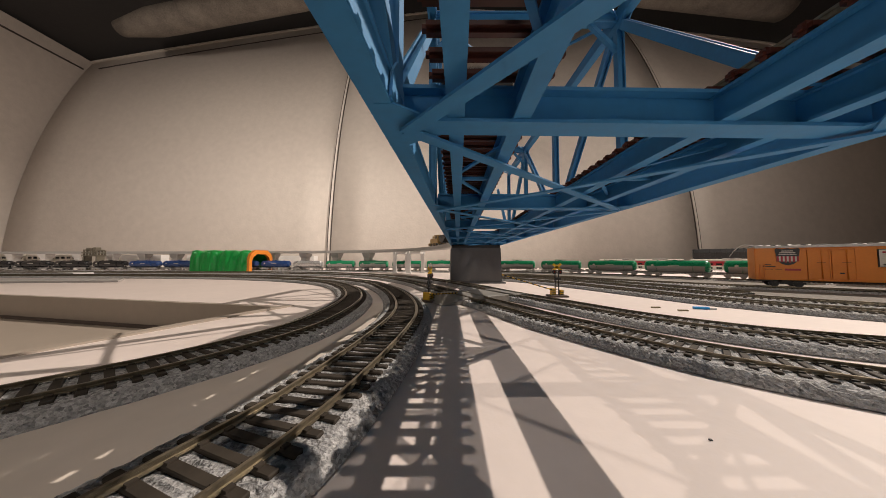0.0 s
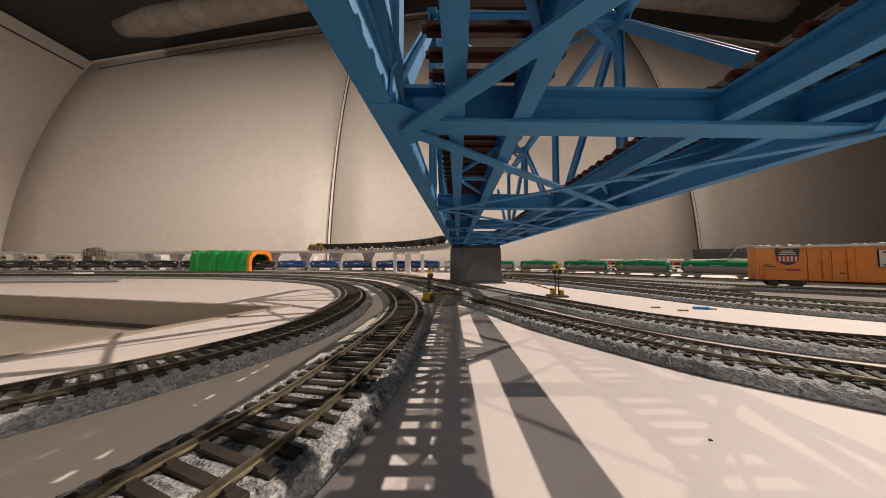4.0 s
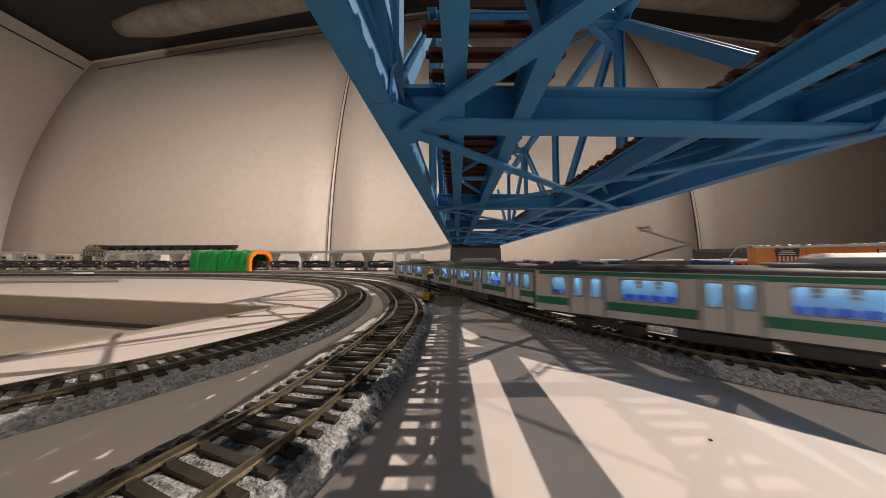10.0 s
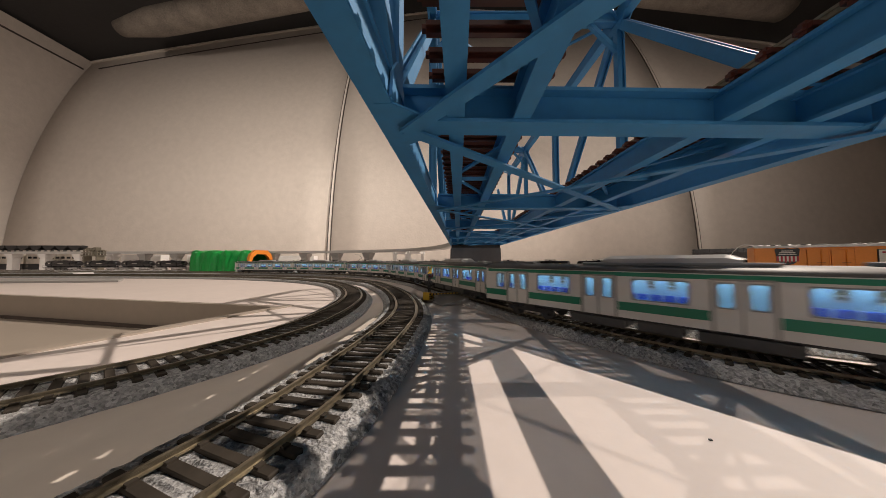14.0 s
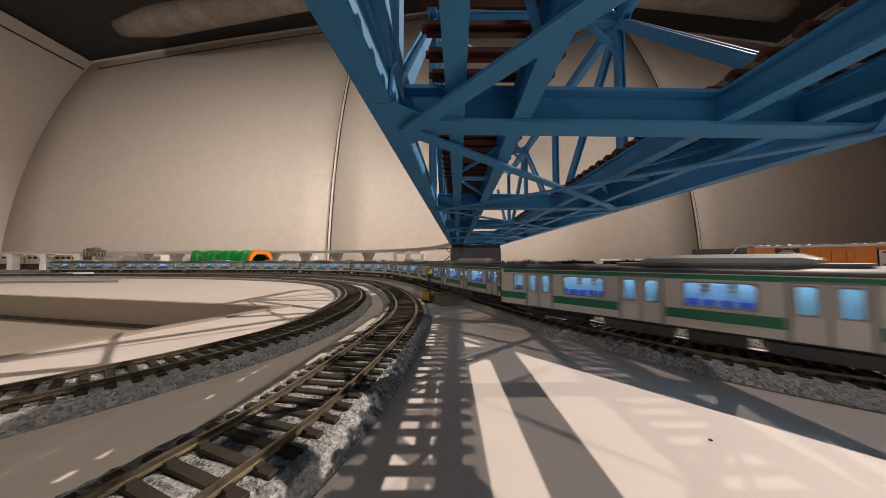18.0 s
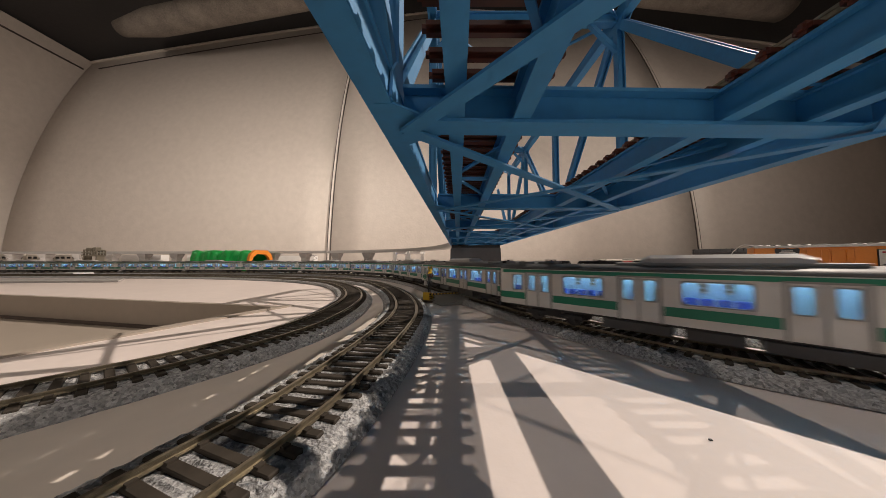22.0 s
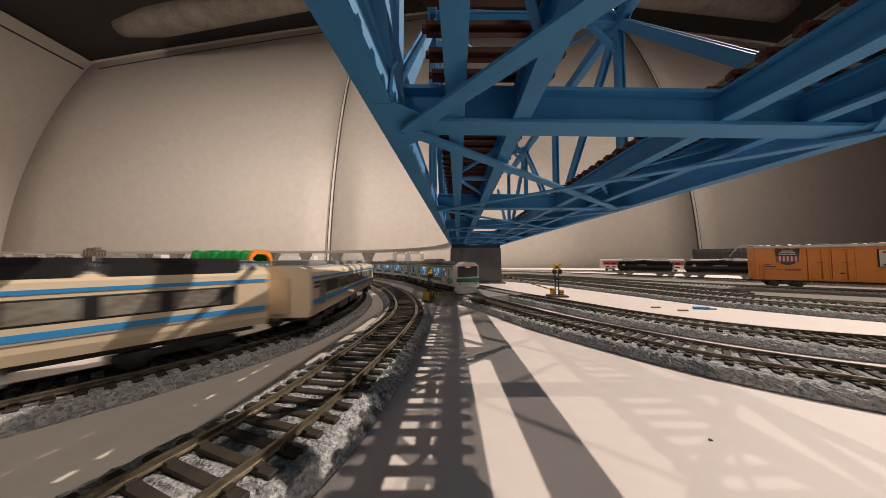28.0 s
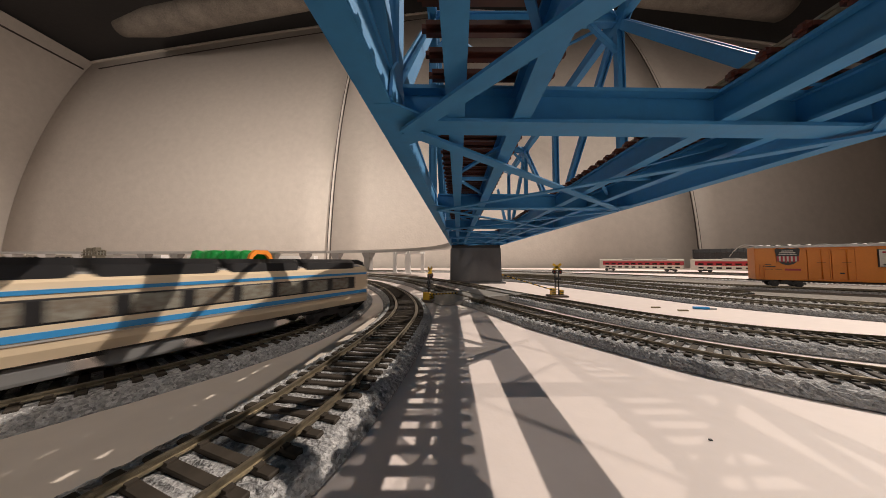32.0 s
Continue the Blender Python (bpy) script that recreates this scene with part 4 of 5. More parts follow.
def steam_locomotive():
    t = thing("steam_locomotive", "small brass-coloured model steam locomotive on the viaduct", "locomotive")
    part("boiler", rod(bmesh.new(), (-0.010, 0, 0.0205), (0.034, 0, 0.0205), 0.0085, 20), "brass", t)
    part("smokebox_door", rod(bmesh.new(), (0.034, 0, 0.0205), (0.0355, 0, 0.0205), 0.0066, 18), "brass", t)
    part("chimney", rod(bmesh.new(), (0.027, 0, 0.0285), (0.027, 0, 0.0365), 0.0020, 12, 0.0027), "brass", t)
    part("steam_dome", rod(bmesh.new(), (0.011, 0, 0.0280), (0.011, 0, 0.0340), 0.0040, 14, 0.0028), "brass", t)
    part("sand_dome", rod(bmesh.new(), (-0.002, 0, 0.0280), (-0.002, 0, 0.0325), 0.0030, 12, 0.0020), "brass", t)
    part("side_tank", boxes((-0.012, 0.020, -0.0130, -0.0070, 0.0120, 0.0250), (-0.012, 0.020, 0.0070, 0.0130, 0.0120, 0.0250), bevel=0.0006), "brass", t)
    part("cab", boxes((-0.034, -0.012, -0.0135, 0.0135, 0.0120, 0.0335), bevel=0.0008), "brass", t)
    part("cab_roof", boxes((-0.036, -0.010, -0.0145, 0.0145, 0.0335, 0.0350), bevel=0.0006), "brass", t)
    for s in (-1, 1):
        part("cab_window", boxes((-0.029, -0.018, *sorted((s * 0.0132, s * 0.0137)), 0.0240, 0.0305)), "darkglass", t)
        part("cylinder", rod(bmesh.new(), (0.022, s * 0.0115, 0.0072), (0.033, s * 0.0115, 0.0072), 0.0030, 12), "brass", t)
        part("side_rod", boxes((-0.020, 0.020, *sorted((s * 0.0118, s * 0.0126)), 0.0052, 0.0064)), "brass", t)
        for a in (-0.020, 0.0, 0.020):
            part("driving_wheel", rod(bmesh.new(), (a, s * 0.0092, 0.0060), (a, s * 0.0114, 0.0060), 0.0060, 16), "darkgrey", t)
    part("frame", boxes((-0.038, 0.037, -0.0120, 0.0120, 0.0102, 0.0122), (0.036, 0.038, -0.013, 0.013, 0.0062, 0.0122), (-0.039, -0.037, -0.013, 0.013, 0.0062, 0.0122)), "brass", t)
    part("coupling", boxes((-0.044, -0.038, -0.0015, 0.0015, 0.0075, 0.0095)), "black", t)
    return t


M["brass"] = mat("dull_brass", (0.36, 0.25, 0.10), 0.36, metal=0.75, grain=0.15)
M["door_edge"] = mat("door_edge_paint", (0.28, 0.27, 0.25), 0.45, grain=0.06)
M["saloon"] = mat("pale_saloon_panels", (0.55, 0.72, 0.80), 0.5, grain=0.1, size=80)
M["sign_amber"] = mat("amber_display", (0.9, 0.30, 0.05), 0.4, emit=0.35)
M["mark_white"] = mat("pale_mark", (0.70, 0.66, 0.60), 0.45)
PANE = glass("clear_pane", (0.55, 0.80, 0.95), 0.05, 0.15)


# ---- motion by distance along the lines ----
def travel(line, start, rows, t):
    """Distance along a line at t from rows of (seconds, distance past start), going on evenly outside them."""
    a = np.array(rows)
    if t <= a[0, 0]:
        return start + a[0, 1] + (t - a[0, 0]) * (a[1, 1] - a[0, 1]) / (a[1, 0] - a[0, 0])
    if t >= a[-1, 0]:
        return start + a[-1, 1] + (t - a[-1, 0]) * (a[-1, 1] - a[-2, 1]) / (a[-1, 0] - a[-2, 0])
    return start + float(np.interp(t, a[:, 0], a[:, 1]))


def run(car, line, start, rows, behind, wheelbase, flip=1, step=0.5, z=0.0):
    keys = []
    for i in range(int(32 / step) + 1):
        t = i * step
        s = travel(line, start, rows, t) - behind * flip
        keys.append((t, line.car(min(max(s, wheelbase), line.length - wheelbase), wheelbase)))
    walk(car, keys)


# the head's distance past the point abreast of the crossing road, from the times at which the cars pass it
COMMUTER = [(6.0, -1.15), (7.0, -0.305), (7.28, 0), (8.49, 1), (9.71, 2), (10.92, 3), (12.16, 4), (13.40, 5), (14.70, 6), (16.10, 7), (17.50, 8), (18.84, 9), (20.15, 10), (21.50, 11), (22.83, 12), (24.14, 13), (25.50, 14), (26.85, 15)]


def build_commuter():
    cars = []
    plain, panto = commuter_car(), commuter_car(pantograph=True)
    ends = {0: commuter_car(front=True), 9: commuter_car(back=True), 10: commuter_car(front=True), 14: commuter_car(back=True)}
    with_panto = (2, 7, 12)
    used = set()
    for i in range(15):
        src = ends.get(i) or (panto if i in with_panto else plain)
        cars.append(src if src not in used else copy_thing(src, Matrix()))
        used.add(src)
    return cars


def build_express():
    nose, dark, grey = express_car(front=True, black_roof=False), express_car(), express_car(black_roof=False)
    return [nose, dark] + [copy_thing(dark, Matrix()) for _ in range(5)] + [grey]


TANKS = ["g"] * 11 + ["s"] + ["b"] * 5 + ["k"] * 18


def build_tanks():
    kinds = {"g": tank_car("tank_green", "green and grey model tank car on the far track"), "s": tank_car("tank_silver", "weathered silver model tank car on the far track", None), "b": tank_car("tank_blue", "dark blue model tank car on the far track", None), "k": tank_car("tank_black", "black model tank car on the far track", None)}
    used, cars = set(), []
    for k in TANKS:
        cars.append(kinds[k] if k not in used else copy_thing(kinds[k], Matrix()))
        used.add(k)
    return cars


def build_hoppers():
    first = hopper_car()
    return [steam_locomotive(), first] + [copy_thing(first, Matrix()) for _ in range(10)]


# ---- viaduct, tunnel, signals, sidings ----
def build_viaduct():
    t = thing("viaduct", "pale grey model viaduct with slim parapets on piers", "viaduct")
    lo, hi = line_v.near(0.0380, 0.575), line_v.length
    prof = [(-0.019, -0.010), (0.019, -0.010), (0.019, 0.001), (0.0175, 0.001), (0.0175, -0.0035), (-0.0175, -0.0035), (-0.0175, 0.001), (-0.019, 0.001)]
    secs = []
    n = 240
    for i in range(n + 1):
        s = lo + (hi - lo) * i / n
        secs.append([line_v.side(s, o, h) for o, h in prof])
    part("deck", loft(bmesh.new(), secs), "lightgrey", t)
    for off in (-0.0087, 0.0087):
        part("rail", loft(bmesh.new(), [[line_v.side(lo + (hi - lo) * i / n, off + o, h) for o, h in ((-0.0006, -0.0030), (0.0006, -0.0030), (0.0006, 0), (-0.0006, 0))] for i in range(n + 1)]), "rail", t)
    # two white portal piers over the far tracks, then plain grey piers
    for s in (line_v.near(-0.10, 0.93), line_v.near(-0.172, 0.98)):
        c, d = line_v.at(s), line_v.way(s)
        nx = Vector((d.y, -d.x, 0))
        bm = bmesh.new()
        for k in (-0.030, 0.030):
            a = c + nx * k
            box(bm, a.x - 0.006, a.x + 0.006, a.y - 0.006, a.y + 0.006, 0.004, 0.079)
            box(bm, a.x - 0.009, a.x + 0.009, a.y - 0.009, a.y + 0.009, 0.0, 0.004)
        beam(bm, c - nx * 0.036 + Vector((0, 0, -0.0145)), c + nx * 0.036 + Vector((0, 0, -0.0145)), 0.014, 0.008)
        part("portal_pier", bm, "white", t, "white portal pier straddling the track")
    s = line_v.near(-0.32, 1.06)
    while s < hi:
        c, d = line_v.at(s), line_v.way(s)
        bm = bmesh.new()
        q = Matrix.Translation(c) @ Matrix.Rotation(math.atan2(d.y, d.x), 4, "Z")
        secs = [[q @ Vector((a * k, b * k2, z)) for a, b in ((-0.022, -0.012), (0.022, -0.012), (0.022, 0.012), (-0.022, 0.012))] for z, k, k2 in ((-line_v.z, 0.62, 1), (-0.032, 0.62, 1), (-0.022, 0.85, 1.3), (-0.0105, 0.95, 1.5))]
        part("pier", loft(bm, secs), "pier_grey" if c.x > -1.5 else "white", t)
        s += 0.165
    return t


def build_tunnel():
    s0, s1 = line_t.near(-0.775, 1.08), line_t.near(-1.045, 1.09)
    t = thing("toy_tunnel", "wrinkled green plastic toy tunnel with an orange portal", "tunnel")
    rng = random.Random(4)
    secs, n, k = [], 64, 26
    for i in range(n + 1):
        f = i / n
        s = s0 + (s1 - s0) * f
        ring = []
        for j in range(k + 1):
            a = math.pi * j / k
            fold = min(abs(f - c) for c in (0.0, 0.22, 0.55, 0.83, 1.06)) / 0.05
            crease = -0.0065 * math.exp(-fold * fold)
            wob = 0.0050 * noise.noise(Vector((f * 11, a * 2.2, 1))) + 0.0035 * noise.noise(Vector((f * 26, a * 3.0, 5))) + crease
            end = 1 - 0.10 * max(0, (f - 0.93) / 0.07)
            r = (0.043 + wob) * end
            up = 0.072 * max(0.0, min(1, math.sin(a) * 1.35)) ** 0.75
            off = math.copysign(max(1e-9, abs(math.cos(a))) ** 0.6, math.cos(a)) * r * 1.02
            ring.append(line_t.side(s, off, -RAIL + max(0.0, up + 0.016 * math.sin(a) + wob * end)) + Vector((0.45 * off * (1 - f), 0, 0)))
        secs.append(ring)
    part("shell", loft(bmesh.new(), secs, closed=False, smooth=True), "tunnel", t, "wrinkled glossy green shell")
    c = line_t.at(s0)
    d = Vector((-0.91, 0.41, 0))
    nx = Vector((0.41, 0.91, 0))
    bm = bmesh.new()
    pts = [(-0.046, 0.0), (-0.046, 0.056), (-0.040, 0.074), (-0.024, 0.090), (0.024, 0.090), (0.040, 0.074), (0.046, 0.056), (0.046, 0.0)]
    inner = [(-0.036, 0.0), (-0.036, 0.046), (-0.031, 0.060), (-0.018, 0.073), (0.018, 0.073), (0.031, 0.060), (0.036, 0.046), (0.036, 0.0)]
    z = Vector((0, 0, -RAIL))
    rings = []
    for p in (pts, inner):
        for e in (-0.012, 0.006):
            rings.append([bm.verts.new(c + d * e + nx * a + z + Vector((0, 0, b))) for a, b in p])
    for u, v in ((0, 1), (2, 3), (0, 2), (1, 3)):
        for i in range(7):
            bm.faces.new((rings[u][i], rings[u][i + 1], rings[v][i + 1], rings[v][i]))
    part("portal", bm, "orange", t, "orange portal rim")


def crossing_signal(x, y, height, arm, turn):
    t = thing("crossing_signal", "yellow and black model level-crossing signal with a striped gate", "crossing signal", pose(x, y, 0, 0, 0, turn), group="crossing signals")
    part("base", boxes((-0.0110, 0.0110, -0.0085, 0.0085, 0, 0.0022), bevel=0.0005), "board_dark", t, "dark brown base")
    bm = bmesh.new()
    for dx in (-0.0022, 0.0022):
        rod(bm, (dx, 0, 0.002), (dx, 0, height * 0.84), 0.00075, 8)
    for i in range(9):
        z = 0.006 + i * (height * 0.72) / 9
        rod(bm, (-0.0022, 0, z), (0.0022, 0, z), 0.0004, 6)
    part("ladder_mast", bm, "black", t)
    bm = boxes((-0.0075, -0.0030, -0.0040, 0.0040, 0.0022, 0.0105), bevel=0.0005)
    part("gate_motor", bm, "yellow", t, "yellow gate motor box")
    part("relay_box", boxes((0.0032, 0.0070, -0.0032, 0.0032, 0.0022, 0.0085), bevel=0.0005), "yellow", t)
    bm = bmesh.new()
    for i in range(3):
        box(bm, -0.0078, -0.0027, -0.0043, -0.0040, 0.0032 + i * 0.0025, 0.0043 + i * 0.0025)
        box(bm, 0.0030, 0.0072, -0.0035, -0.0032, 0.0030 + i * 0.0020, 0.0039 + i * 0.0020)
    part("warning_stripes", bm, "black", t)
    zc = height - 0.005
    for s in (-1, 1):
        part("crossbuck", beam(bmesh.new(), (-0.0050, -0.0012, zc - s * 0.0040), (0.0050, -0.0012, zc + s * 0.0042), 0.0030, 0.0008, (0, 1, 0)), "yellow", t, "yellow crossbuck board")
    for dx in (-0.0036, 0.0036):
        lamp = part("warning_lamp", rod(bmesh.new(), (dx, -0.0006, height * 0.74), (dx, -0.0022, height * 0.74), 0.0027, 14), "black", t)
        part("lens", rod(bmesh.new(), (dx, -0.0022, height * 0.74), (dx, -0.0025, height * 0.74), 0.0012, 12), "lens_red", lamp, "unlit red lens")
    part("speaker", boxes((-0.0012, 0.0050, -0.0018, 0.0018, height * 0.50, height * 0.58), bevel=0.0004), "black", t)
    n = 9
    a, b = Vector((-0.006, -0.003, 0.0085)), Vector(arm)
    pole = part("gate_arm", rod(bmesh.new(), a, b, 0.0007, 8), "yellow", t, "yellow and black striped gate arm")
    bm = bmesh.new()
    for i in range(n):
        rod(bm, a.lerp(b, (i + 0.1) / n), a.lerp(b, (i + 0.55) / n), 0.00085, 8)
    part("arm_stripes", bm, "black", pole)
    return t


def build_crossing():
    M["lens_red"] = mat("unlit_red_lens", (0.10, 0.01, 0.01), 0.2)
    crossing_signal(-0.0155, 0.286, 0.0385, (0.010, -0.030, 0.0095), 68)
    crossing_signal(0.1435, 0.322, 0.0420, (-0.062, 0.03, 0.026), 0)
    # road plates of the level crossing: two ramps outside, one plate between the tracks, strips inside the rails
    cross = thing("level_crossing", "grey plastic level-crossing road plates between the tracks", "crossing plate")
    sc = line_c.near(0.025, 0.296)
    c0, along = line_c.at(sc), line_c.way(sc)
    nx = Vector((along.y, -along.x, 0))
    z = Vector((0, 0, 1))

    def plate(name, o0, o1, z0, z1, h0=-0.030, h1=0.030, skew=0.0):
        bm = bmesh.new()
        p = []
        for o, zz in ((o0, z0), (o1, z1)):
            for h in (h0, h1):
                p.append(c0 + nx * o + along * (h + skew * o) + z * (zz - RAIL))
        lowz = [Vector((q.x, q.y, 0.0003)) for q in p]
        loft(bm, [[lowz[0], lowz[1], lowz[3], lowz[2]], [p[0], p[1], p[3], p[2]]])
        bmesh.ops.bevel(bm, geom=list(bm.edges), offset=0.0006, segments=1, affect="EDGES")
        part(name, bm, "plate", cross)
    M["plate"] = mat("grey_road_plate", (0.26, 0.25, 0.23), 0.6, grain=0.08, size=60)
    plate("near_ramp", -0.0430, -0.0115, 0.0010, 0.0072)
    plate("inner_plate", -0.0070, 0.0070, 0.0072, 0.0072)
    plate("middle_plate", 0.0115, 0.040, 0.0072, 0.0074)
    plate("inner_plate", 0.0475, 0.0590, 0.0074, 0.0074)
    plate("far_ramp", 0.0640, 0.092, 0.0072, 0.0010)


def shield(bm, x, z, w, h, y0, y1):
    pts = [(-0.5, 0.42), (-0.42, 0.5), (-0.2, 0.44), (0, 0.5), (0.2, 0.44), (0.42, 0.5), (0.5, 0.42), (0.46, 0.1), (0.40, -0.25), (0.22, -0.43), (0, -0.5), (-0.22, -0.43), (-0.40, -0.25), (-0.46, 0.1)]
    return loft(bm, [[(x + a * w, y, z + b * h) for a, b in pts] for y in (y0, y1)])


def build_boxcar():
    d = Vector((0.79, -0.61, 0)).normalized()
    h, w, z0, z1 = 0.108, 0.0165, 0.0100, 0.0592
    mid = Vector((0.484, 0.400, RAIL)) + d * h
    t = thing("boxcar", "orange model boxcar with a crumbly white roof, parked on a siding", "boxcar", Matrix.Translation(mid) @ Matrix.Rotation(math.atan2(d.y, d.x), 4, "Z"))
    part("body", boxes((-h, h, -w, w, z0, z1), bevel=0.0006), "orange", t)
    bm = bmesh.new()
    n, k = 90, 8
    grid = [[bm.verts.new((-h + 2 * h * i / n, -w - 0.0008 + (2 * w + 0.0016) * j / k, z1 + 0.0016 + 0.0018 * noise.noise(Vector((i * 0.45, j * 0.7, 2))) + 0.0010 * noise.noise(Vector((i * 1.7, j * 1.3, 7))))) for j in range(k + 1)] for i in range(n + 1)]
    for i in range(n):
        for j in range(k):
            bm.faces.new((grid[i][j], grid[i + 1][j], grid[i + 1][j + 1], grid[i][j + 1]))
    part("roof", bm, "snow", t, "crumbly white roof")
    part("roof_edge", boxes((-h, h, -w - 0.0014, w + 0.0014, z1 - 0.0024, z1 + 0.0010), bevel=0.0006), "snow", t, "thick white roof edge")
    for x in (-h + 0.0016, h - 0.0016):
        part("corner_post", boxes((x - 0.0010, x + 0.0010, -w - 0.0006, -w, z0, z1 - 0.001)), "orange", t)
    # plug door: two leaves in a raised frame, with rails, lock rods and pressed panels
    x0, x1 = -0.0602, -0.0214
    part("door_track", boxes((x0 - 0.003, x1 + 0.003, -w - 0.0016, -w, z1 - 0.0052, z1 - 0.0040), (x0 - 0.003, x1 + 0.003, -w - 0.0016, -w, z0 + 0.0012, z0 + 0.0024)), "orange", t)
    for p, q in ((x0, (x0 + x1) / 2 - 0.0004), ((x0 + x1) / 2 + 0.0004, x1)):
        door = part("sliding_door", boxes((p, q, -w - 0.0009, -w, z0 + 0.003, z1 - 0.006), bevel=0.0003), "orange", t)
        part("door_frame", boxes((p, p + 0.0011, -w - 0.0015, -w - 0.0008, z0 + 0.003, z1 - 0.006), (q - 0.0011, q, -w - 0.0015, -w - 0.0008, z0 + 0.003, z1 - 0.006)), "orange", door)
        for z in (0.0195, 0.0300, 0.0405):
            part("door_rail", boxes((p + 0.0011, q - 0.0011, -w - 0.0013, -w - 0.0008, z, z + 0.0009)), "orange", door)
        c = p + (q - p) * 0.62
        part("lock_rod", rod(bmesh.new(), (c, -w - 0.0018, z0 + 0.003), (c, -w - 0.0018, z1 - 0.007), 0.00045, 8), "orange", door)
        part("handle", boxes((c - 0.0040, c + 0.0026, -w - 0.0022, -w - 0.0014, 0.0352, 0.0362)), "orange_dark", door)
    part("door_plate", boxes((-0.0345, -0.0310, -w - 0.0014, -w - 0.0008, 0.0205, 0.0222)), "black", t)
    # badge: dark head with pale bars, upright red and white bars below
    badge = part("badge", shield(bmesh.new(), -0.0772, 0.0440, 0.0225, 0.0250, -w - 0.0007, -w + 0.0002), "black", t, "black shield-shaped badge")
    part("badge_field", boxes((-0.0872, -0.0672, -w - 0.0010, -w - 0.0006, 0.0372, 0.0446)), "mark_white", badge)
    for i in range(6):
        x = -0.0862 + i * 0.0036
        part("badge_bar", boxes((x - 0.0009, x + 0.0009, -w - 0.0013, -w - 0.0009, 0.0352 + 0.0008 * abs(i - 2.5), 0.0446)), "red", badge)
    for z, e in ((0.0522, 0.0052), (0.0498, 0.0072), (0.0474, 0.0080)):
        part("lettering_bar", boxes((-0.0772 - e, -0.0772 + e, -w - 0.0011, -w - 0.0006, z - 0.0006, z + 0.0006)), "mark_white", badge)
    part("lettering_bar", boxes((-0.0985, -0.0925, -w - 0.0004, -w, 0.0318, 0.0328), (-0.1000, -0.0885, -w - 0.0004, -w, 0.0292, 0.0304), (-0.0985, -0.0910, -w - 0.0004, -w, 0.0254, 0.0259), (-0.0890, -0.0830, -w - 0.0004, -w, 0.0254, 0.0259)), "black", t)
    part("red_plate", boxes((-0.0800, -0.0660, -w - 0.0005, -w, 0.0240, 0.0268)), "red", t)
    for x in (-0.1035, -0.0990):
        part("ladder_rail", boxes((x - 0.0003, x + 0.0003, -w - 0.0010, -w, 0.0120, 0.0330)), "orange", t)
    for i in range(5):
        part("ladder_rung", rod(bmesh.new(), (-0.1035, -w - 0.0008, 0.0135 + i * 0.0043), (-0.0990, -w - 0.0008, 0.0135 + i * 0.0043), 0.0003, 6), "orange", t)
    sign = part("sign_board", boxes((-0.0060, 0.0480, -w - 0.0012, -w, 0.0300, 0.0530)), "black", t, "framed white sign board with illegible red marks")
    part("sign_face", boxes((-0.0052, 0.0472, -w - 0.0015, -w - 0.0011, 0.0308, 0.0522)), "mark_white", sign)
    for q in ((-0.0030, 0.0440, 0.0478, 0.0500), (0.0010, 0.0180, 0.0440, 0.0460), (0.0000, 0.0260, 0.0395, 0.0425), (0.0040, 0.0220, 0.0360, 0.0385)):
        part("sign_mark", boxes((q[0], q[1], -w - 0.0018, -w - 0.0014, q[2], q[3])), "red", sign)
    part("sign_mark", boxes((-0.0030, 0.0420, -w - 0.0018, -w - 0.0014, 0.0322, 0.0338)), "black", sign)
    part("underframe", boxes((-h, h, -0.006, 0.006, 0.0075, 0.0100), (-h, -h + 0.004, -w, w, 0.0085, 0.0100)), "black", t)
    part("coupler", boxes((-h - 0.006, -h + 0.001, -0.0018, 0.0018, 0.0072, 0.0095), bevel=0.0004), "black", t)
    for x in (-0.078, 0.078):
        bm = bmesh.new()
        bogie(bm, x)
        part("bogie", bm, "black", t)
    # a white wire loops over the roof's end
    bm = bmesh.new()
    pts = [Vector((-h + 0.004 - 0.022 * i / 12, 0.004 + 0.02 * i / 12, z1 + 0.002 + 0.005 * math.sin(math.pi * i / 12) - 0.016 * (i / 12) ** 2)) for i in range(13)]
    for p, q in zip(pts[:-1], pts[1:]):
        rod(bm, p, q, 0.0006, 6)
    part("roof_cable", bm, "white", t, "white wire at the roof's end")


def red_car(front):
    t = thing("red_express_car", "cream and wine-red double-deck model express car on a siding", "train car", group="parked express cars")
    h, w = 0.124, 0.0120
    part("body", loft(bmesh.new(), [[(x, y * k, z) for y, z in ((-w, 0.0085), (w, 0.0085), (w, 0.036), (w * 0.8, 0.0425), (0, 0.0440), (-w * 0.8, 0.0425), (-w, 0.036))] for x, k in ((-h, 0.96), (-h + 0.002, 1), (h - 0.010, 1), (h, 0.80 if front else 0.96))]), "mark_white", t)
    for s in (-1, 1):
        part("red_band", boxes((-h + 0.001, h - 0.011, *sorted((s * w * 0.95, s * (w + 0.0003))), 0.0225, 0.0365)), "red", t, "wine-red upper band")
        for i in range(11):
            x = -h + 0.018 + i * 0.0205
            part("window", boxes((x - 0.0065, x + 0.0065, *sorted((s * w * 0.95, s * (w + 0.0006))), 0.0245, 0.0300)), "darkglass", t)
            part("lower_window", boxes((x - 0.0060, x + 0.0060, *sorted((s * w * 0.95, s * (w + 0.0005))), 0.0125, 0.0175)), "darkglass", t)
    for x in (-0.06, 0.03):
        part("roof_unit", boxes((x - 0.020, x + 0.020, -0.009, 0.009, 0.0425, 0.0465), bevel=0.0012), "lightgrey", t)
    for x in (-0.09, 0.09):
        bm = bmesh.new()
        bogie(bm, x)
        part("bogie", bm, "black", t)
    return t


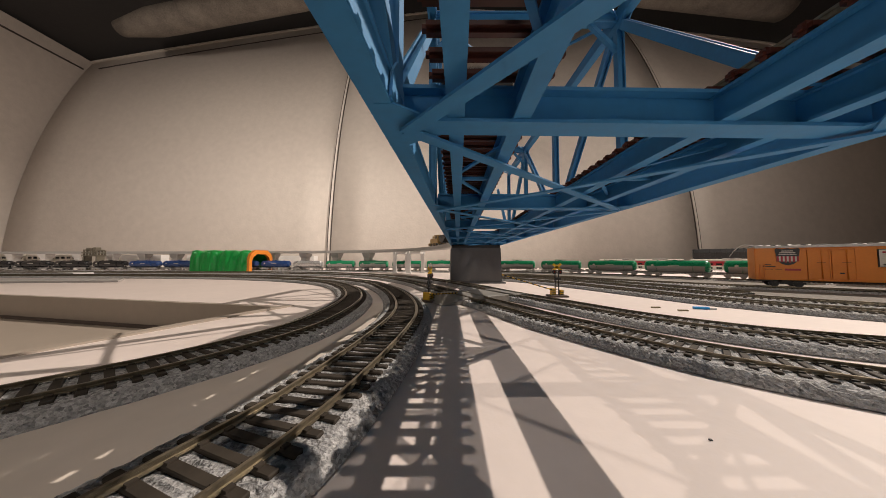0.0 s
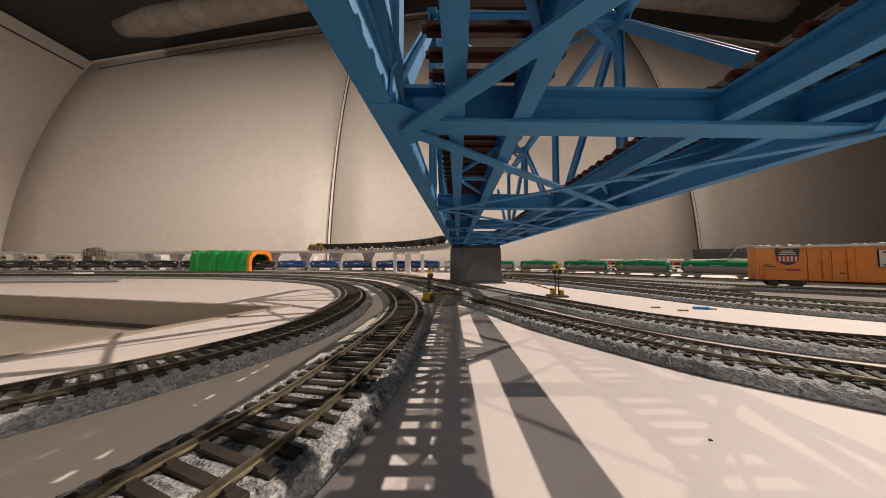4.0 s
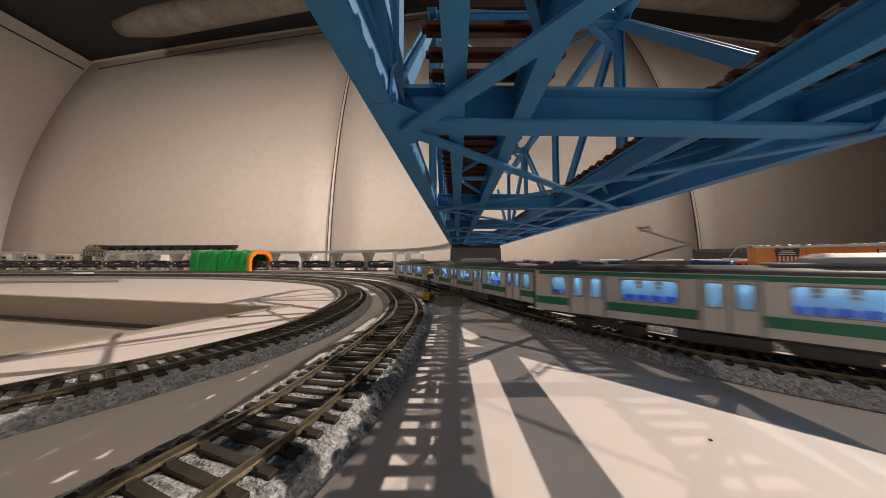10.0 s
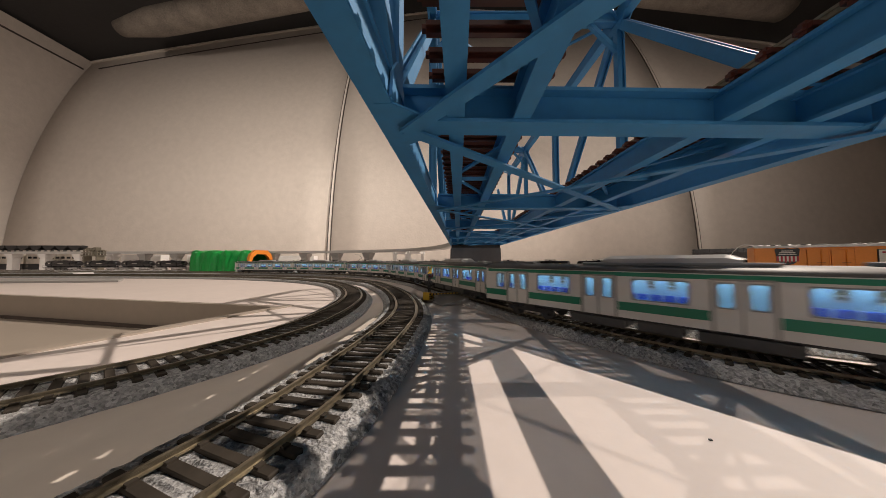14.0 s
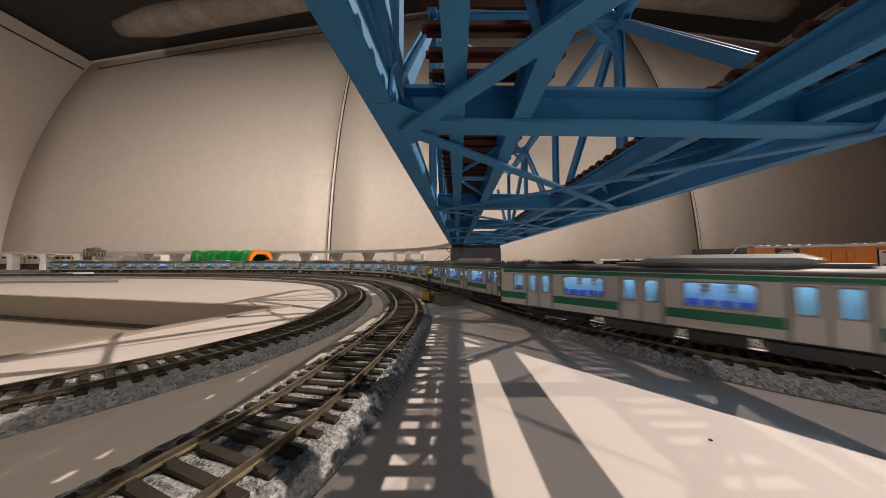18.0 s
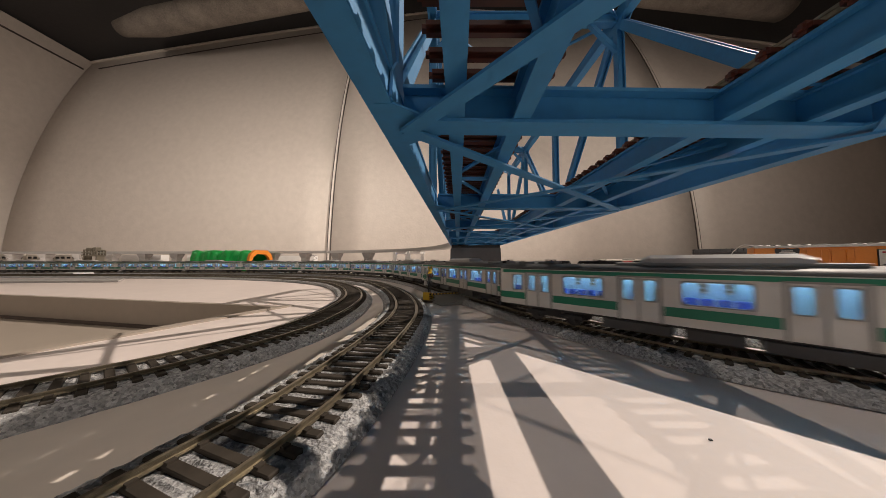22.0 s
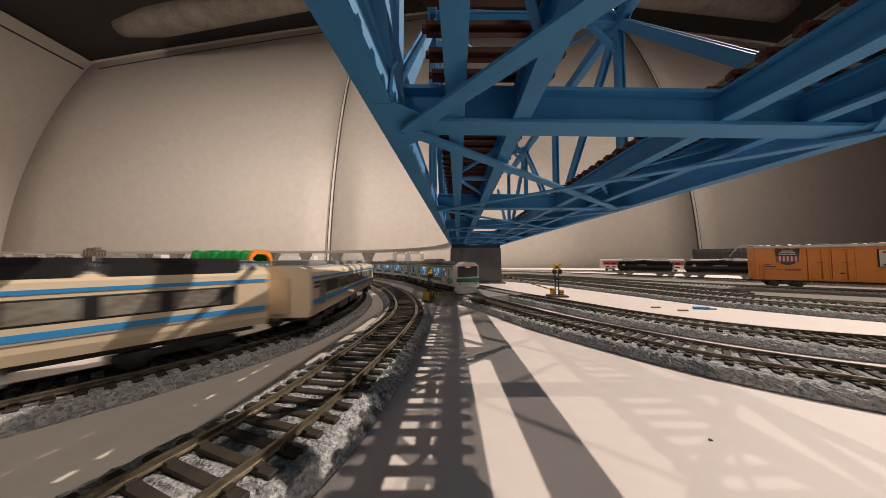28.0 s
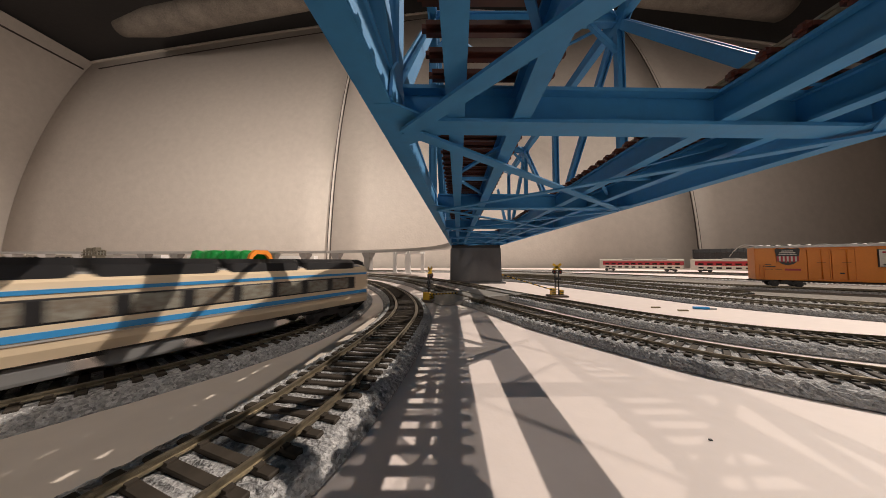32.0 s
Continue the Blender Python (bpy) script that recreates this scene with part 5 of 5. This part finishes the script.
def build_parked():
    s = line_h.near(0.76, 0.94)
    first, second = red_car(True), red_car(False)
    first.matrix_world = line_h.car(s + 0.03, 0.18)
    second.matrix_world = line_h.car(s - 0.235, 0.18)
    copy_thing(second, line_h.car(s - 0.500, 0.18))
    # long black ribbed wagon behind
    t = thing("ribbed_wagon", "long black ribbed model wagon parked behind the express", "wagon", Matrix.Translation((1.17, 0.95, 0.012)) @ Matrix.Rotation(radians(-40), 4, "Z"))
    part("body", loft(bmesh.new(), [[(x, y, z) for y, z in ((-0.018, 0.018), (0.018, 0.018), (0.018, 0.066), (0.010, 0.080), (-0.010, 0.080), (-0.018, 0.066))] for x in (-0.17, 0.22)]), "black", t)
    for i in range(26):
        x = -0.165 + i * 0.015
        part("rib", loft(bmesh.new(), [[(x + e, y, z) for y, z in ((-0.0188, 0.020), (0.0188, 0.020), (0.0188, 0.0665), (0.0105, 0.0812), (-0.0105, 0.0812), (-0.0188, 0.0665))] for e in (-0.0012, 0.0012)]), "black", t)
    bm = bmesh.new()
    for x in (-0.12, 0.17):
        bogie(bm, x)
        box(bm, x - 0.02, x + 0.02, -0.010, 0.010, 0.0, 0.018)
    part("running_gear", bm, "black", t)


def build_far_left():
    # lattice-framed machine on the viaduct, pale cars, boxes and grey plates in the far corner
    t = thing("crane_wagon", "grey-brown lattice crane wagon standing beside the viaduct", "crane wagon", Matrix.Translation((-1.634, 1.19, 0)) @ Matrix.Diagonal((0.72, 1, 1, 1)))
    for x in (-0.042, 0.042):
        part("leg", boxes((x - 0.004, x + 0.004, -0.014, 0.014, 0.0, 0.066)), "lattice", t)
    for z, w in ((0.066, 0.052), (0.080, 0.050), (0.093, 0.040)):
        part("deck_beam", boxes((-w, w, -0.017, 0.017, z, z + 0.0045), bevel=0.0006), "lattice", t)
    bm = bmesh.new()
    for i in range(5):
        x = -0.040 + i * 0.020
        for y in (-0.015, 0.015):
            beam(bm, (x, y, 0.070), (x + 0.010, y, 0.094), 0.0030, 0.0030)
            beam(bm, (x + 0.010, y, 0.070), (x, y, 0.094), 0.0030, 0.0030)
    part("lattice", bm, "lattice", t)
    for x, w, h in ((-0.026, 0.009, 0.106), (-0.004, 0.007, 0.103), (0.018, 0.010, 0.108)):
        part("winch", boxes((x - w, x + w, -0.010, 0.010, 0.0975, h), bevel=0.0015), "lattice", t)
    for x, y, w, h in ((-2.25, 1.30, 0.16, 0.082), (-1.98, 1.30, 0.16, 0.080)):
        c = thing("pale_coach", "cream model coach parked beyond the viaduct", "train car", pose(x, y, 0), group="pale coaches")
        part("body", boxes((-w * 0.8, w * 0.8, -0.016, 0.016, 0.030, h), bevel=0.004), "mark_white", c)
        for i in range(9):
            part("window", boxes((-w * 0.72 + i * 0.028, -w * 0.72 + i * 0.028 + 0.018, -0.0166, -0.0158, 0.056, 0.066)), "darkglass", c)
        part("underframe", boxes((-w * 0.75, w * 0.75, -0.010, 0.010, 0.0, 0.030)), "black", c)
    for x, y, w, d, h, lab in ((-1.10, 0.760, 0.030, 0.022, 0.010, "small white carton on the table"), (-1.52, 1.30, 0.10, 0.02, 0.075, "white card box behind the viaduct"), (-1.22, 1.30, 0.07, 0.02, 0.072, "white card box behind the viaduct"), (-0.75, 1.30, 0.10, 0.02, 0.070, "white card box behind the viaduct")):
        tagged(part("carton", boxes((x - w, x + w, y - d, y + d, 0, h), bevel=0.001), "white"), lab, "box", group="cartons")
    bm = bmesh.new()
    loft(bm, [[(-1.60, 0.42, z), (-0.68, 0.535, z), (-0.75, 0.60, z), (-1.60, 0.575, z)] for z in (0.0004, 0.004)])
    tagged(part("grey_plate", bm, "lightgrey"), "flat grey plastic plate lying on the table", "plate")


def build_strip():
    """A beige strip added for the shaded table between the two curved lines."""
    bm = bmesh.new()
    secs = []
    lo, hi = line_a.near(-0.42, -0.42), line_a.near(-0.092, 0.262)
    for i in range(41):
        s = lo + (hi - lo) * i / 40
        p, d = line_a.at(s), line_a.way(s)
        nx = Vector((d.y, -d.x, 0))
        q = line_b.at(line_b.near(p.x + nx.x * 0.058, p.y + nx.y * 0.058))
        w = (q - p).dot(nx) - 0.0215
        a, b = p + nx * 0.0210, p + nx * max(0.03, w)
        secs.append([(a.x, a.y, 0.0002), (b.x, b.y, 0.0002), (b.x, b.y, 0.0010), (a.x, a.y, 0.0010)])
    tagged(part("card_strip", loft(bm, secs), "card"), "beige strip added for the shaded table between the curved tracks", "card strip")


def build_yard():
    bm = bmesh.new()
    ring = [(0.50, 0.10), (0.40, 0.175), (0.345, 0.24), (0.30, 0.32), (0.28, 0.39), (0.255, 0.46), (0.205, 0.555), (0.14, 0.635), (0.09, 0.76), (0.20, 0.90), (0.33, 0.89), (0.47, 0.79), (0.62, 0.66), (0.84, 0.45), (1.14, 0.14), (1.34, -0.20), (0.95, -0.22)]
    loft(bm, [[(x, y, z) for x, y in ring] for z in (0.0003, 0.0022)])
    tagged(part("yard_bed", bm, "yard"), "flat grey ballast between the yard tracks", "ballast", kind="structure")


def build_bits():
    t = thing("marker_pen", "small blue and white plastic piece on the table", "plastic piece", pose(0.242, 0.239, 0.0013, 0, 0, -12))
    part("blue_half", boxes((-0.0075, 0.0045, -0.0016, 0.0016, -0.0012, 0.0010), bevel=0.0006), "bit_blue", t)
    part("white_half", boxes((0.0045, 0.0100, -0.0016, 0.0016, -0.0012, 0.0004), bevel=0.0004), "white", t)
    for x, y, a in ((0.203, 0.245, 5), (0.215, 0.230, -3)):
        o = tagged(part("joiner", boxes((-0.0042, 0.0042, -0.0010, 0.0010, 0, 0.0012), bevel=0.0003), "tan"), "small brown rail joiner on the table", "rail joiner", group="rail joiners")
        o.matrix_world = pose(x, y, 0.0002, 0, 0, a)
    tagged(part("speck", boxes((0.0668, 0.0675, 0.0657, 0.0662, 0, 0.0003)), "darkgrey"), "tiny dark crumb on the white table", "crumb")


M["pier_grey"] = mat("mid_grey_pier", (0.30, 0.29, 0.28), 0.55, grain=0.08)
M["lattice"] = mat("weathered_lattice", (0.20, 0.18, 0.14), 0.5, metal=0.3)
M["bit_blue"] = mat("bright_blue_plastic", (0.03, 0.36, 0.82), 0.35)

build_room()
build_table()
build_bridge()
build_pier()
commuter, express, tanks, hoppers = build_commuter(), build_express(), build_tanks(), build_hoppers()
build_viaduct()
build_tunnel()
build_crossing()
build_boxcar()
build_parked()
build_far_left()
build_bits()
build_strip()
build_yard()
build_tracks()


def motions():
    s = line_c.near(0.103, 0.132)
    for i, car in enumerate(commuter):
        run(car, line_c, s, [(t, n * PITCH) for t, n in COMMUTER], (i + 0.5) * PITCH, 0.185)
    s = line_a.near(-0.127, 0.076)
    for i, car in enumerate(express):
        run(car, line_a, s, [(28.0, 0.269), (32.0, 0.269 + 4 * 0.172)], (i + 0.5) * XPITCH, 0.200)
    s = line_t.near(-0.57, 1.068)
    for i, car in enumerate(tanks):
        run(car, line_t, s, [(0.0, 0.0), (32.0, -32 * 0.160)], (11 - i) * 0.142, 0.088, 1)
    s = line_v.near(-0.018, 0.815)
    for i, car in enumerate(hoppers):
        run(car, line_v, s, [(0.0, 0.0), (3.0, 0.49), (6.0, 1.06), (9.0, 1.63), (13.0, 2.41), (32.0, 6.1)], 0.0 if i == 0 else 0.0745 + (i - 1) * 0.0625, 0.037)


motions()
